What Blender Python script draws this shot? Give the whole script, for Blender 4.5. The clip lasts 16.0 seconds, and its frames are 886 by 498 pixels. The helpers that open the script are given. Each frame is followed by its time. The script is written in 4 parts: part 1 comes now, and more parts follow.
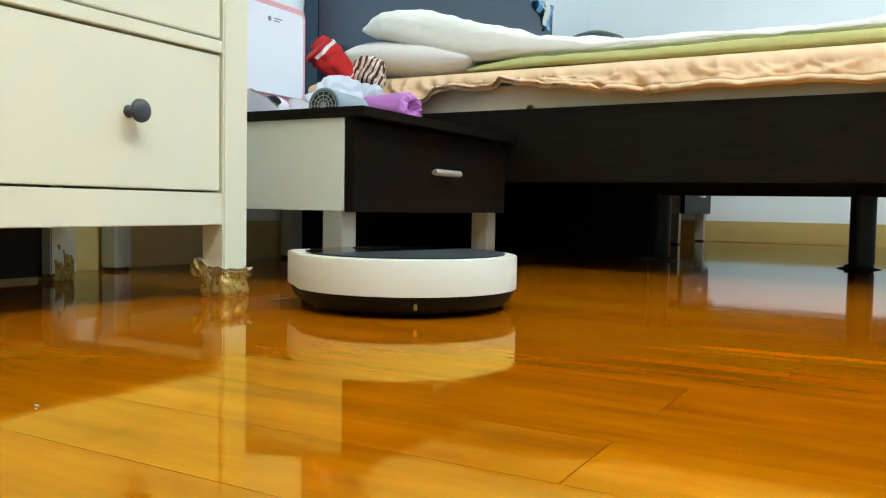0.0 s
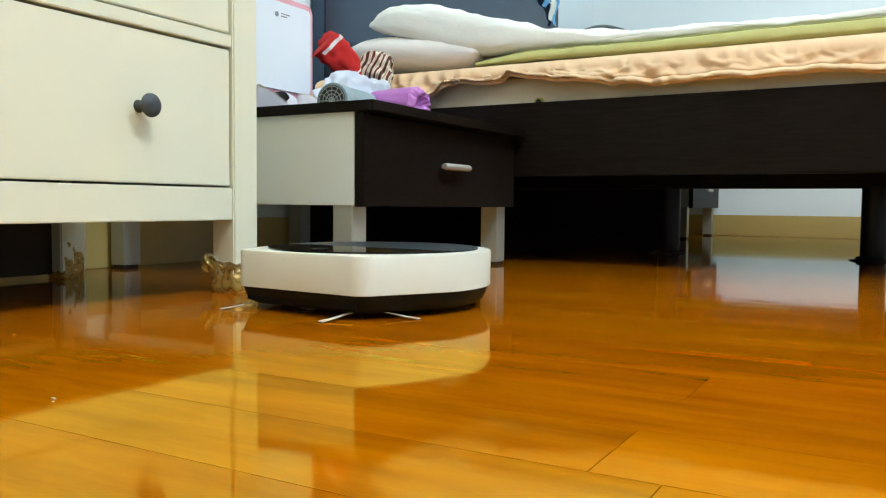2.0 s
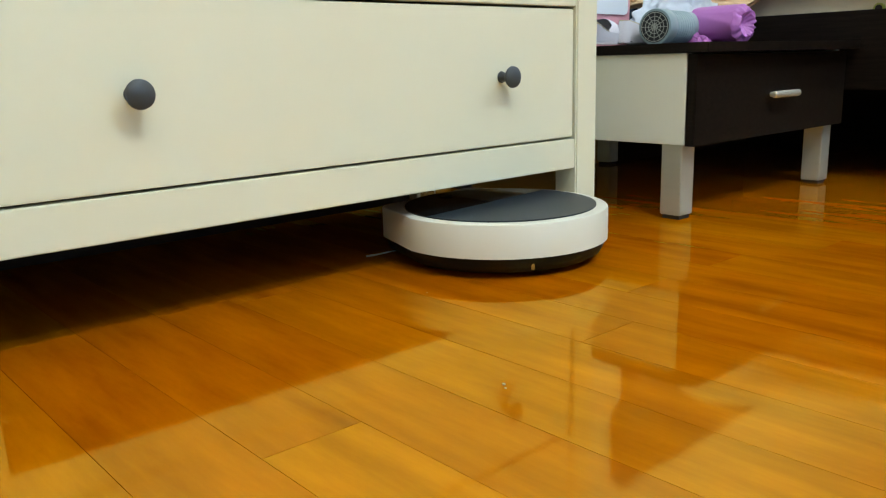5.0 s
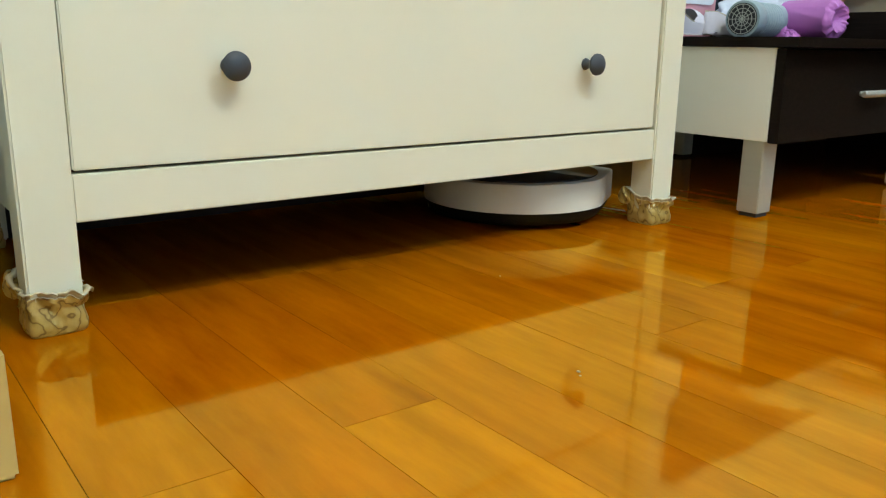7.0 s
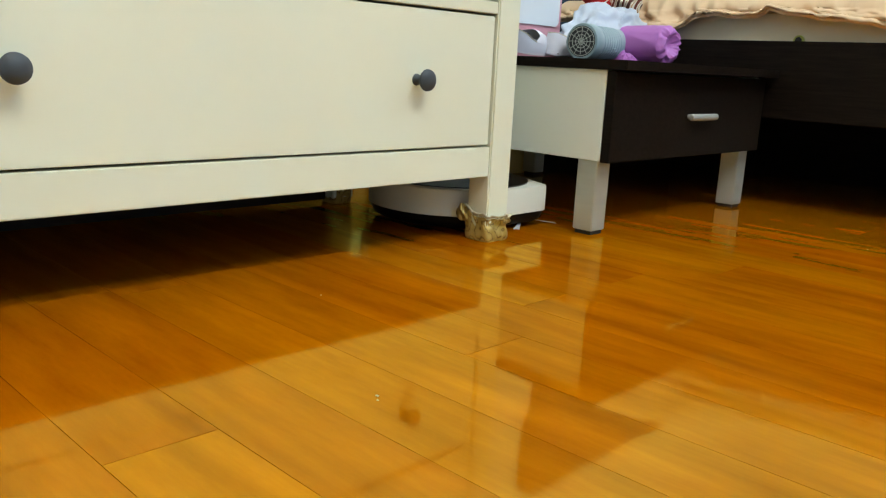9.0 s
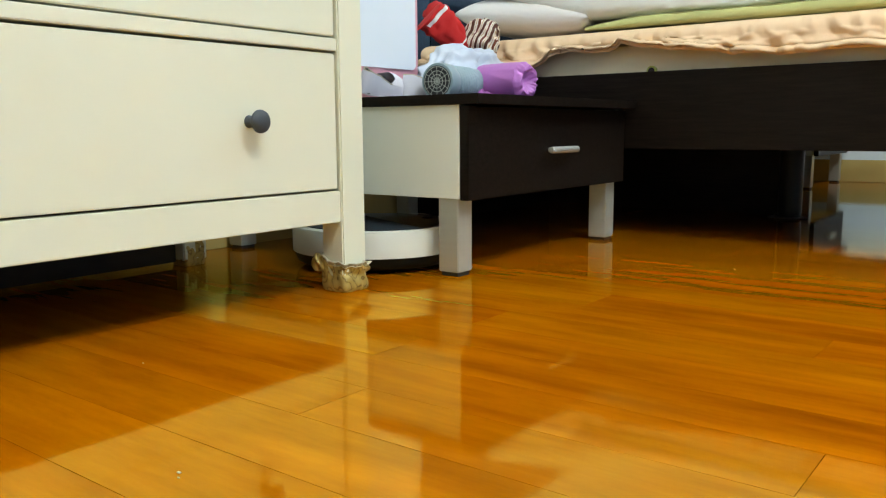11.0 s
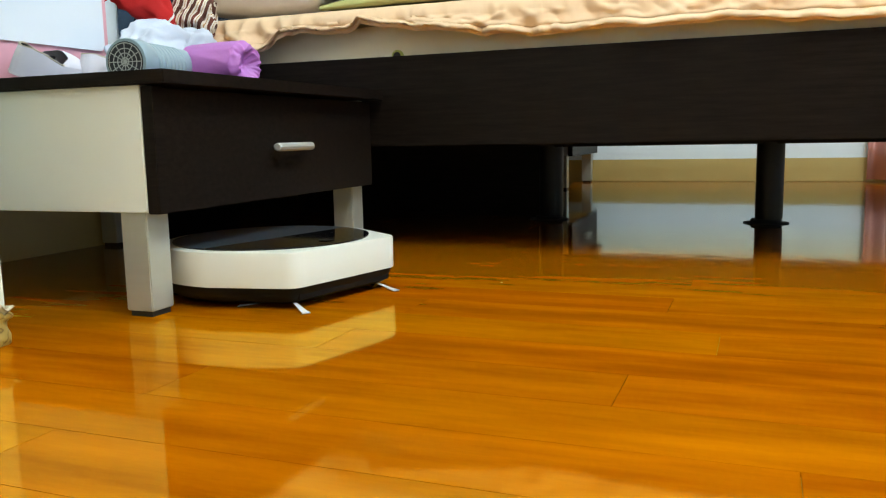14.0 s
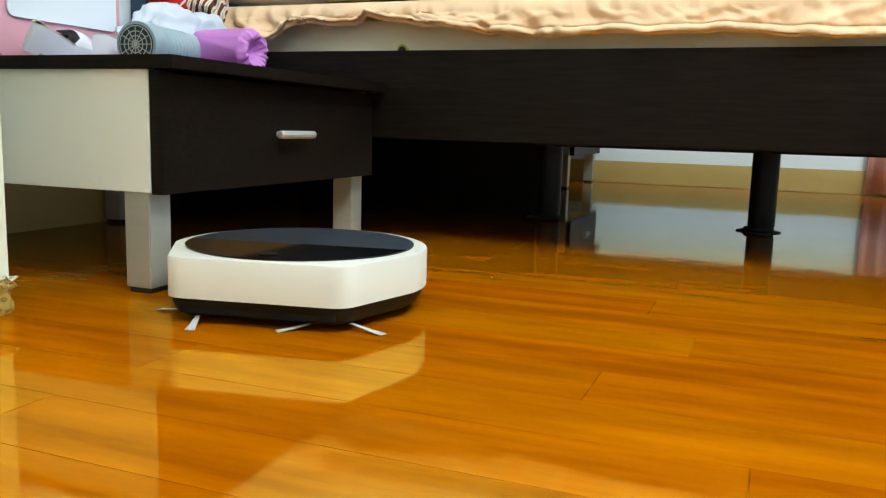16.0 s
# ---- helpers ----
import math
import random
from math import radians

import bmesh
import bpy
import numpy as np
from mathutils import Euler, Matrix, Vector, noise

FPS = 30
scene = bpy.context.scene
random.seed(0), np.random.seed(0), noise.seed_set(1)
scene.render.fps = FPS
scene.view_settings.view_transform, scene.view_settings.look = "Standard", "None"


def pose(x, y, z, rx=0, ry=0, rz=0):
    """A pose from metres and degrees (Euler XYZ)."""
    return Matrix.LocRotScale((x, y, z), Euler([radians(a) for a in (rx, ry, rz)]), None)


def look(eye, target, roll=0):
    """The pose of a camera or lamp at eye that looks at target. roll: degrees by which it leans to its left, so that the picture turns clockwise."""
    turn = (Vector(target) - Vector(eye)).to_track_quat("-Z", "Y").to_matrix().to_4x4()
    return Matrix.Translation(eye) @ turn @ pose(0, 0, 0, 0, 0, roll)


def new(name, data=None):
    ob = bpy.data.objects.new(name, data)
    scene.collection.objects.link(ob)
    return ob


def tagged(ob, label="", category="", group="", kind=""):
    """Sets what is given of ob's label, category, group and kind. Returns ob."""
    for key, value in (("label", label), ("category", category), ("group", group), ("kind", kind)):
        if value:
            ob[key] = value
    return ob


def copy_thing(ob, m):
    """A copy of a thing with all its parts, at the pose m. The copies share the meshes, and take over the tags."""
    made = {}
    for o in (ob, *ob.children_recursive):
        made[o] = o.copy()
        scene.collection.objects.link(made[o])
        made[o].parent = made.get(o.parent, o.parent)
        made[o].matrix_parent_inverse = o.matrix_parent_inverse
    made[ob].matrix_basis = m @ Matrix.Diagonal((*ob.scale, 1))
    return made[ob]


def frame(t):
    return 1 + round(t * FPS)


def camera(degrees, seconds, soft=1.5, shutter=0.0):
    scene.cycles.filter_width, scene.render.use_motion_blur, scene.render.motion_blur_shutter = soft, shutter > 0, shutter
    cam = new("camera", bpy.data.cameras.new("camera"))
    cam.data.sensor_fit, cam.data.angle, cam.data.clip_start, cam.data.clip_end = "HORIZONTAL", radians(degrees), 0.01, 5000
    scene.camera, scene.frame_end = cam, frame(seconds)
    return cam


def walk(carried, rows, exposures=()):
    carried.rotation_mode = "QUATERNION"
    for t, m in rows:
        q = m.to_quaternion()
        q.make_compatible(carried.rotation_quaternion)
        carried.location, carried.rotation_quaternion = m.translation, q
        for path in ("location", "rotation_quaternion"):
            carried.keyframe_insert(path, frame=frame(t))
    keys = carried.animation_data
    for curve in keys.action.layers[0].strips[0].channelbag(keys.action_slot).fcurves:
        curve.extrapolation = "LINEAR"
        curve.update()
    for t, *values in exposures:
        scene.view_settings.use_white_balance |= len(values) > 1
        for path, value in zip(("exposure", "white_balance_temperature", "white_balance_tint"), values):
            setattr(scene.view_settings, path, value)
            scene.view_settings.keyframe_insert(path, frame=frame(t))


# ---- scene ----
cam = camera(57.2, 16.0, soft=1.2)

PATH = [
    (0, (1.473, -1.043, 0.157), (0.491, 0.696, 0.053), 1.0),
    (0.5, (1.475, -1.037, 0.15), (0.457, 0.683, 0.067), 1.0),
    (1, (1.476, -1.032, 0.145), (0.491, 0.705, 0.032), 1.0),
    (1.5, (1.469, -1.032, 0.145), (0.486, 0.706, 0.027), 0.8),
    (2, (1.46, -1.042, 0.149), (0.467, 0.691, 0.04), 0.5),
    (2.5, (1.435, -1.082, 0.166), (0.299, 0.561, 0.062), -0.5),
    (3, (1.428, -1.127, 0.189), (0.126, 0.381, 0.013), -1.5),
    (3.5, (1.443, -1.169, 0.248), (0.043, 0.222, -0.078), -1.5),
    (4, (1.444, -1.2, 0.296), (-0.004, 0.095, -0.179), -2.2),
    (4.5, (1.439, -1.208, 0.315), (-0.013, 0.078, -0.172), -2.0),
    (5, (1.433, -1.202, 0.312), (-0.03, 0.086, -0.135), -1.6),
    (5.2, (1.428, -1.207, 0.312), (-0.05, 0.067, -0.126), -1.4),
    (7.3, (1.421, -1.228, 0.315), (-0.124, -0.056, -0.178), 0.9),
    (7.5, (1.42, -1.225, 0.313), (-0.116, -0.042, -0.18), 1.2),
    (8, (1.43, -1.206, 0.312), (-0.053, 0.042, -0.178), 2.2),
    (8.5, (1.449, -1.176, 0.314), (0.04, 0.163, -0.157), 2.8),
    (8.7, (1.451, -1.161, 0.315), (0.07, 0.209, -0.148), 3.0),
    (11, (1.456, -1.027, 0.275), (0.252, 0.543, -0.019), -0.4),
    (11.5, (1.444, -0.929, 0.258), (0.408, 0.761, -0.009), -0.8),
    (12, (1.4, -0.818, 0.249), (0.459, 0.923, -0.038), -1.6),
    (12.5, (1.368, -0.746, 0.251), (0.529, 1.049, -0.02), -2.4),
    (13, (1.357, -0.712, 0.241), (0.625, 1.132, -0.009), -2.2),
    (13.5, (1.342, -0.711, 0.237), (0.617, 1.135, -0.02), -2.0),
    (14, (1.351, -0.711, 0.241), (0.629, 1.134, -0.034), -1.2),
    (14.5, (1.356, -0.708, 0.24), (0.641, 1.138, -0.043), -0.0),
    (15, (1.364, -0.712, 0.245), (0.652, 1.135, -0.04), 1.0),
    (15.5, (1.378, -0.72, 0.249), (0.67, 1.128, -0.036), 1.5),
    (16, (1.378, -0.739, 0.248), (0.653, 1.102, -0.047), 1.6),
]
walk(cam, [(t, look(eye, target, roll)) for t, eye, target, roll in PATH],
     [(0, 0.2), (2.5, 0.2), (5, -0.03), (8.5, -0.01), (11, 0.15), (12.5, 0.28), (13.5, 0.37), (16, 0.37)])


# ---- world and lights ----
world = bpy.data.worlds.new("world")
scene.world = world
world.use_nodes = True
world.node_tree.nodes["Background"].inputs[0].default_value = (0.75, 0.88, 1.0, 1)
world.node_tree.nodes["Background"].inputs[1].default_value = 0.25


def area_lamp(name, at, target, sx, sy, watts, colour):
    data = bpy.data.lights.new(name, "AREA")
    data.shape, data.size, data.size_y, data.energy, data.color = "RECTANGLE", sx, sy, watts, colour
    ob = new(name, data)
    ob.matrix_world = look(at, target)
    return ob


# four small bulbs of the ceiling fitting, which also light the ceiling, and an added fill light over the bed
for bx, by, watts, tint in ((2.45, -0.2, 56, (0.80, 0.95, 1.0)), (2.0, -0.75, 42, (0.98, 1.0, 0.93)), (1.97, -1.4, 15, (1.0, 0.98, 0.88)), (1.87, -1.8, 8, (1.0, 0.97, 0.86))):
    bulb = bpy.data.lights.new("ceiling_bulb", "POINT")
    bulb.energy, bulb.color, bulb.shadow_soft_size = watts, tint, 0.055
    new("ceiling_bulb", bulb).location = (bx, by, 2.36)
area_lamp("ceiling_lamp", (2.0, 1.9, 2.52), (2.0, 1.9, 0), 0.5, 0.9, 29, (0.85, 0.97, 1.0))


# ---- materials ----
def material(name, colour, rough=0.5, metal=0.0, spec=0.5, coat=0.0, grain=None, bump=0.0, bump_scale=200.0, mottling=0.08, mottle_scale=6.0,
             stretch=(1, 1, 1), random_amount=0.0, sheen=0.0, bump_dist=0.001, rough_var=0.05, grain_dark=(0.72, 0.66, 0.6)):
    m = bpy.data.materials.new(name)
    m.use_nodes = True
    nt = m.node_tree
    n, l = nt.nodes, nt.links
    b = n["Principled BSDF"]
    b.inputs["Metallic"].default_value = metal
    b.inputs["Specular IOR Level"].default_value = spec
    b.inputs["Coat Weight"].default_value = coat
    b.inputs["Coat Roughness"].default_value = 0.06
    b.inputs["Sheen Weight"].default_value = sheen
    tc = n.new("ShaderNodeTexCoord")
    mp = n.new("ShaderNodeMapping")
    mp.inputs["Scale"].default_value = stretch
    l.new(tc.outputs["Object"], mp.inputs["Vector"])
    big = n.new("ShaderNodeTexNoise")
    big.inputs["Scale"].default_value = mottle_scale
    big.inputs["Detail"].default_value = 5
    l.new(mp.outputs["Vector"], big.inputs["Vector"])
    mix = n.new("ShaderNodeMix")
    mix.data_type = "RGBA"
    dark = tuple(c * (1 - mottling) for c in colour)
    light = tuple(min(1, c * (1 + mottling)) for c in colour)
    mix.inputs[6].default_value, mix.inputs[7].default_value = (*dark, 1), (*light, 1)
    l.new(big.outputs["Fac"], mix.inputs[0])
    out = mix.outputs[2]
    fine = n.new("ShaderNodeTexNoise")
    fine.inputs["Scale"].default_value = bump_scale
    fine.inputs["Detail"].default_value = 3
    l.new(mp.outputs["Vector"], fine.inputs["Vector"])
    if grain:
        ramp = n.new("ShaderNodeMix")
        ramp.data_type = "RGBA"
        ramp.blend_type = "MULTIPLY"
        wave = n.new("ShaderNodeTexNoise")
        wave.inputs["Scale"].default_value = grain
        wave.inputs["Detail"].default_value = 6
        wave.inputs["Roughness"].default_value = 0.65
        l.new(mp.outputs["Vector"], wave.inputs["Vector"])
        cr = n.new("ShaderNodeValToRGB")
        cr.color_ramp.elements[0].position, cr.color_ramp.elements[1].position = 0.35, 0.7
        cr.color_ramp.elements[0].color, cr.color_ramp.elements[1].color = (*grain_dark, 1), (1, 1, 1, 1)
        l.new(wave.outputs["Fac"], cr.inputs[0])
        ramp.inputs[0].default_value = 1
        l.new(out, ramp.inputs[6])
        l.new(cr.outputs[0], ramp.inputs[7])
        out = ramp.outputs[2]
    if random_amount:
        info = n.new("ShaderNodeObjectInfo")
        rng = n.new("ShaderNodeMapRange")
        rng.inputs[3].default_value, rng.inputs[4].default_value = 1 - random_amount, 1 + random_amount
        l.new(info.outputs["Random"], rng.inputs[0])
        hsv = n.new("ShaderNodeHueSaturation")
        l.new(rng.outputs[0], hsv.inputs["Value"])
        hue = n.new("ShaderNodeMapRange")
        hue.inputs[3].default_value, hue.inputs[4].default_value = 0.494, 0.506
        l.new(info.outputs["Random"], hue.inputs[0])
        l.new(hue.outputs[0], hsv.inputs["Hue"])
        off = n.new("ShaderNodeVectorMath")
        off.operation = "SCALE"
        off.inputs[0].default_value = (17.0, 9.0, 5.0)
        l.new(info.outputs["Random"], off.inputs["Scale"])
        l.new(off.outputs[0], mp.inputs["Location"])
        l.new(out, hsv.inputs["Color"])
        out = hsv.outputs[0]
    l.new(out, b.inputs["Base Color"])
    rr = n.new("ShaderNodeMapRange")
    rr.inputs[3].default_value, rr.inputs[4].default_value = max(0.02, rough - rough_var), rough + rough_var
    l.new(big.outputs["Fac"], rr.inputs[0])
    l.new(rr.outputs[0], b.inputs["Roughness"])
    if bump:
        bp = n.new("ShaderNodeBump")
        bp.inputs["Strength"].default_value = bump
        bp.inputs["Distance"].default_value = bump_dist
        l.new(fine.outputs["Fac"], bp.inputs["Height"])
        l.new(bp.outputs[0], b.inputs["Normal"])
    return m


WALL = material("wall_paint", (0.78, 0.86, 0.88), 0.6, bump=0.15, bump_scale=160, mottling=0.02)
# unseen wall, coloured dark to lower the bounce light in the shadows
WALLDIM = material("unseen_wall_dimmed", (0.25, 0.25, 0.24), 0.7, mottling=0.03)
# unseen wall tinted blue as a reflector, to cool the orange floor bounce
WALLBLUE = material("unseen_wall_blue_bounce", (0.34, 0.46, 0.66), 0.7, mottling=0.03)
CEIL = material("ceiling_paint", (0.76, 0.78, 0.78), 0.7, mottling=0.02)
SKIRT = material("beige_skirting", (0.56, 0.42, 0.15), 0.25, mottling=0.1)
FLOOR = material("varnished_plank", (0.475, 0.134, 0.0004), 0.5, spec=0.0, grain=6, stretch=(0.8, 5, 5),
                 mottling=0.28, mottle_scale=3.0, random_amount=0.07, grain_dark=(0.8, 0.71, 0.62))


def varnish(m, ior, rough, amber, pale):
    """A glossy varnish over a material: mirror-like, stronger towards grazing angles, its reflections painted amber to
    pale by angle.
    """
    n, l = m.node_tree.nodes, m.node_tree.links
    gloss = n.new("ShaderNodeBsdfGlossy")
    gloss.inputs["Roughness"].default_value = rough
    lw = n.new("ShaderNodeLayerWeight")
    lw.inputs["Blend"].default_value = 0.5
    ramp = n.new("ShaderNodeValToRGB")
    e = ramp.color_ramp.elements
    # the colour of reflected light is put into the gloss, amber then pale
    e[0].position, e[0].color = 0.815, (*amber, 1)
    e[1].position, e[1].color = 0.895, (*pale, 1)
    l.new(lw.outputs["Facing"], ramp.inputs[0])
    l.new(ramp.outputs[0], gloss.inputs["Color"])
    fr = n.new("ShaderNodeFresnel")
    fr.inputs["IOR"].default_value = ior
    mix = n.new("ShaderNodeMixShader")
    l.new(fr.outputs[0], mix.inputs[0])
    l.new(n["Principled BSDF"].outputs[0], mix.inputs[1])
    l.new(gloss.outputs[0], mix.inputs[2])
    l.new(mix.outputs[0], n["Material Output"].inputs[0])
    tc = n.new("ShaderNodeTexCoord")
    ripple = n.new("ShaderNodeTexNoise")
    ripple.inputs["Scale"].default_value = 9
    l.new(tc.outputs["Object"], ripple.inputs["Vector"])
    bp = n.new("ShaderNodeBump")
    bp.inputs["Strength"].default_value, bp.inputs["Distance"].default_value = 0.25, 0.0012
    l.new(ripple.outputs["Fac"], bp.inputs["Height"])
    l.new(bp.outputs[0], gloss.inputs["Normal"])


def streaks(m):
    """Fine lengthwise grain that comes and goes over each plank, with a few darker heartwood clouds."""
    n, l = m.node_tree.nodes, m.node_tree.links
    b = n["Principled BSDF"]
    colour = b.inputs["Base Color"].links[0].from_socket
    place = n["Mapping"].outputs["Vector"]

    def noise_node(stretch, scale, detail, lo, hi, dark):
        mp = n.new("ShaderNodeMapping")
        mp.inputs["Scale"].default_value = stretch
        l.new(place, mp.inputs["Vector"])
        t = n.new("ShaderNodeTexNoise")
        t.inputs["Scale"].default_value, t.inputs["Detail"].default_value, t.inputs["Distortion"].default_value = scale, detail, 0.0
        l.new(mp.outputs["Vector"], t.inputs["Vector"])
        r = n.new("ShaderNodeValToRGB")
        e = r.color_ramp.elements
        e[0].position, e[0].color, e[1].position, e[1].color = lo, (*dark, 1), hi, (1, 1, 1, 1)
        l.new(t.outputs["Fac"], r.inputs[0])
        return r.outputs[0]

    def times(a, c, amount):
        k = n.new("ShaderNodeMix")
        k.data_type, k.blend_type = "RGBA", "MULTIPLY"
        if isinstance(amount, float):
            k.inputs[0].default_value = amount
        else:
            l.new(amount, k.inputs[0])
        l.new(a, k.inputs[6])
        l.new(c, k.inputs[7])
        return k.outputs[2]

    patch = noise_node((1, 0.6, 1), 2.2, 2, 0.47, 0.68, (0.0, 0.0, 0.0))
    fine = noise_node((1.0, 2.2, 1), 4.0, 1, 0.3, 0.7, (0.85, 0.78, 0.64))
    cloud = noise_node((1.2, 0.9, 1), 2.6, 4, 0.27, 0.43, (0.74, 0.62, 0.5))
    colour = times(colour, fine, patch)
    colour = times(colour, cloud, 0.8)
    l.new(colour, b.inputs["Base Color"])


streaks(FLOOR)
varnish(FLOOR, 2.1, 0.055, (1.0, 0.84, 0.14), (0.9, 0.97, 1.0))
JOINT = material("floor_joint", (0.28, 0.085, 0.002), 0.5)
CREAM = material("cream_paint", (0.73, 0.735, 0.575), 0.4, spec=0.35, bump=0.08, bump_scale=90, mottling=0.03, stretch=(1, 1, 1))
DARKWOOD = material("wenge_veneer", (0.0135, 0.0092, 0.0066), 0.42, spec=0.1, grain_dark=(0.35, 0.32, 0.3), grain=10, stretch=(1.2, 1.2, 14), mottling=0.25, bump=0.05)
DARKX = material("wenge_veneer_lengthwise", (0.0135, 0.0092, 0.0066), 0.42, spec=0.1, grain_dark=(0.35, 0.32, 0.3), grain=10, stretch=(1.0, 8, 14), mottling=0.25, bump=0.05)
# blue in base and specular tint paints a bluish reflection onto dark laminate
GLOSSDARK = material("dark_panel_blue_reflection", (0.012, 0.02, 0.036), 0.12, spec=1.0, mottling=0.1)
GLOSSDARK.node_tree.nodes["Principled BSDF"].inputs["Specular Tint"].default_value = (0.5, 0.72, 1.0, 1)
BOARD = material("darkened_chest_bottom", (0.12, 0.07, 0.03), 0.8, mottling=0.15)
SHADEBOARD = material("under_chest_shade_board", (0.02, 0.012, 0.007), 0.8, mottling=0.15)
NSWHITE = material("nightstand_white", (0.74, 0.78, 0.69), 0.35, mottling=0.03, bump=0.04)
STEEL = material("brushed_steel", (0.5, 0.51, 0.44), 0.38, metal=0.5, stretch=(1, 1, 20), mottling=0.06, bump=0.05)
CHROME = material("satin_handle", (0.6, 0.61, 0.57), 0.4, metal=0.6)
RUBBER = material("black_rubber", (0.012, 0.012, 0.012), 0.6)
KNOB = material("charcoal_knob", (0.04, 0.05, 0.06), 0.55, bump=0.2, bump_scale=400)
LEGDARK = material("dark_leg", (0.014, 0.012, 0.011), 0.4, spec=0.3)
RWHITE = material("robot_white", (0.69, 0.69, 0.6), 0.34, mottling=0.02)
RBLACK = material("robot_black", (0.005, 0.005, 0.005), 0.5, spec=0.15)
RGLOSS = material("robot_gloss", (0.006, 0.006, 0.007), 0.05, spec=0.35)
RMATTE = material("robot_matte", (0.012, 0.02, 0.03), 0.42, bump=0.15, bump_scale=900)
BRISTLE = material("bristle", (0.55, 0.54, 0.52), 0.6)
MATTRESS = material("mattress_ticking", (0.74, 0.66, 0.48), 0.85, bump=0.7, bump_scale=14, bump_dist=0.008, mottling=0.06)
PEACH = material("peach_cotton", (0.77, 0.54, 0.33), 0.85, bump=0.6, bump_scale=1.0, bump_dist=0.003, stretch=(38, 6, 9), mottling=0.1, mottle_scale=0.5)
OLIVE = material("olive_blanket", (0.5, 0.5, 0.2), 0.9, bump=0.6, bump_scale=40, bump_dist=0.004, mottling=0.1)
WHITECLOTH = material("white_cotton", (0.82, 0.84, 0.78), 0.85, bump=0.6, bump_scale=26, bump_dist=0.006, mottling=0.03)
PILLOWCLOTH = material("pale_pillow", (0.8, 0.77, 0.73), 0.85, bump=0.6, bump_scale=24, bump_dist=0.006, mottling=0.05)


def brocade():
    """Gold cloth with darker scrolling lines."""
    m = material("gold_brocade", (0.42, 0.31, 0.12), 0.4, metal=0.3, bump=0.6, bump_scale=60, bump_dist=0.002)
    n, l = m.node_tree.nodes, m.node_tree.links
    tc = n.new("ShaderNodeTexCoord")
    w = n.new("ShaderNodeTexWave")
    w.wave_type = "RINGS"
    w.inputs["Scale"].default_value, w.inputs["Distortion"].default_value = 16, 16
    w.inputs["Detail"].default_value, w.inputs["Detail Scale"].default_value = 1.5, 2.6
    l.new(tc.outputs["Object"], w.inputs["Vector"])
    r = n.new("ShaderNodeValToRGB")
    e = r.color_ramp.elements
    e[0].position, e[0].color = 0.0, (0.2, 0.12, 0.025, 1)
    e[1].position, e[1].color = 0.12, (0.41, 0.29, 0.075, 1)
    k = e.new(0.7)
    k.color = (0.46, 0.33, 0.09, 1)
    l.new(w.outputs["Fac"], r.inputs[0])
    l.new(r.outputs[0], n["Principled BSDF"].inputs["Base Color"])
    return m


GOLDCLOTH = brocade()
HEMCLOTH = material("pale_gold_lining", (0.5, 0.45, 0.3), 0.5, bump=0.3, bump_scale=120)


# ---- building helpers ----
def part(name, bm, mat, parent=None, label="", smooth=False):
    me = bpy.data.meshes.new(name)
    bmesh.ops.recalc_face_normals(bm, faces=bm.faces)
    bm.to_mesh(me)
    bm.free()
    me.materials.append(mat)
    if smooth:
        me.shade_smooth()
        if smooth != "cloth":
            me.set_sharp_from_angle(angle=radians(38))
    ob = new(name, me)
    if parent:
        ob.parent = parent
    if label:
        tagged(ob, label)
    return ob


def box(x0, x1, y0, y1, z0, z1, bevel=0.0, segments=2, bm=None):
    own = bmesh.new()
    bmesh.ops.create_cube(own, size=1)
    for v in own.verts:
        v.co = Vector(((x0 + x1) / 2 + v.co.x * (x1 - x0), (y0 + y1) / 2 + v.co.y * (y1 - y0), (z0 + z1) / 2 + v.co.z * (z1 - z0)))
    if bevel:
        bmesh.ops.bevel(own, geom=own.edges[:], offset=bevel, segments=segments, affect="EDGES")
    if bm is None:
        return own
    me = bpy.data.meshes.new("tmp")
    own.to_mesh(me)
    own.free()
    bm.from_mesh(me)
    bpy.data.meshes.remove(me)
    return bm


def lathe(profile, steps=32, axis="z", centre=(0, 0, 0)):
    """A turned body from (radius, height) pairs."""
    bm = bmesh.new()
    rings = []
    for r, h in profile:
        ring = []
        for k in range(steps):
            a = 2 * math.pi * k / steps
            p = Vector((r * math.cos(a), r * math.sin(a), h))
            if axis == "x":
                p = Vector((p.z, p.x, p.y))
            elif axis == "y":
                p = Vector((p.x, p.z, p.y))
            ring.append(bm.verts.new(p + Vector(centre)))
        rings.append(ring)
    for a, b in zip(rings, rings[1:]):
        for k in range(steps):
            bm.faces.new((a[k], a[(k + 1) % steps], b[(k + 1) % steps], b[k]))
    bm.faces.new(rings[0])
    bm.faces.new(rings[-1])
    return bm


def grid(nu, nv, fn):
    bm = bmesh.new()
    vs = [[bm.verts.new(fn(u / nu, v / nv)) for v in range(nv + 1)] for u in range(nu + 1)]
    for a, b in zip(vs, vs[1:]):
        for k in range(nv):
            bm.faces.new((a[k], b[k], b[k + 1], a[k + 1]))
    return bm


def curve_at(points, x):
    for (a, za), (b, zb) in zip(points, points[1:]):
        if x <= b:
            w = max(0, min(1, (x - a) / (b - a)))
            return za + (zb - za) * w
    return points[-1][1]


def thicken(ob, amount):
    m = ob.modifiers.new("thickness", "SOLIDIFY")
    m.thickness, m.offset = amount, 0
    return ob


def thing(name, at, label, category, group="", kind=""):
    ob = new(name)
    ob.empty_display_size = 0.05
    ob.location = at
    return tagged(ob, label, category, group, kind)


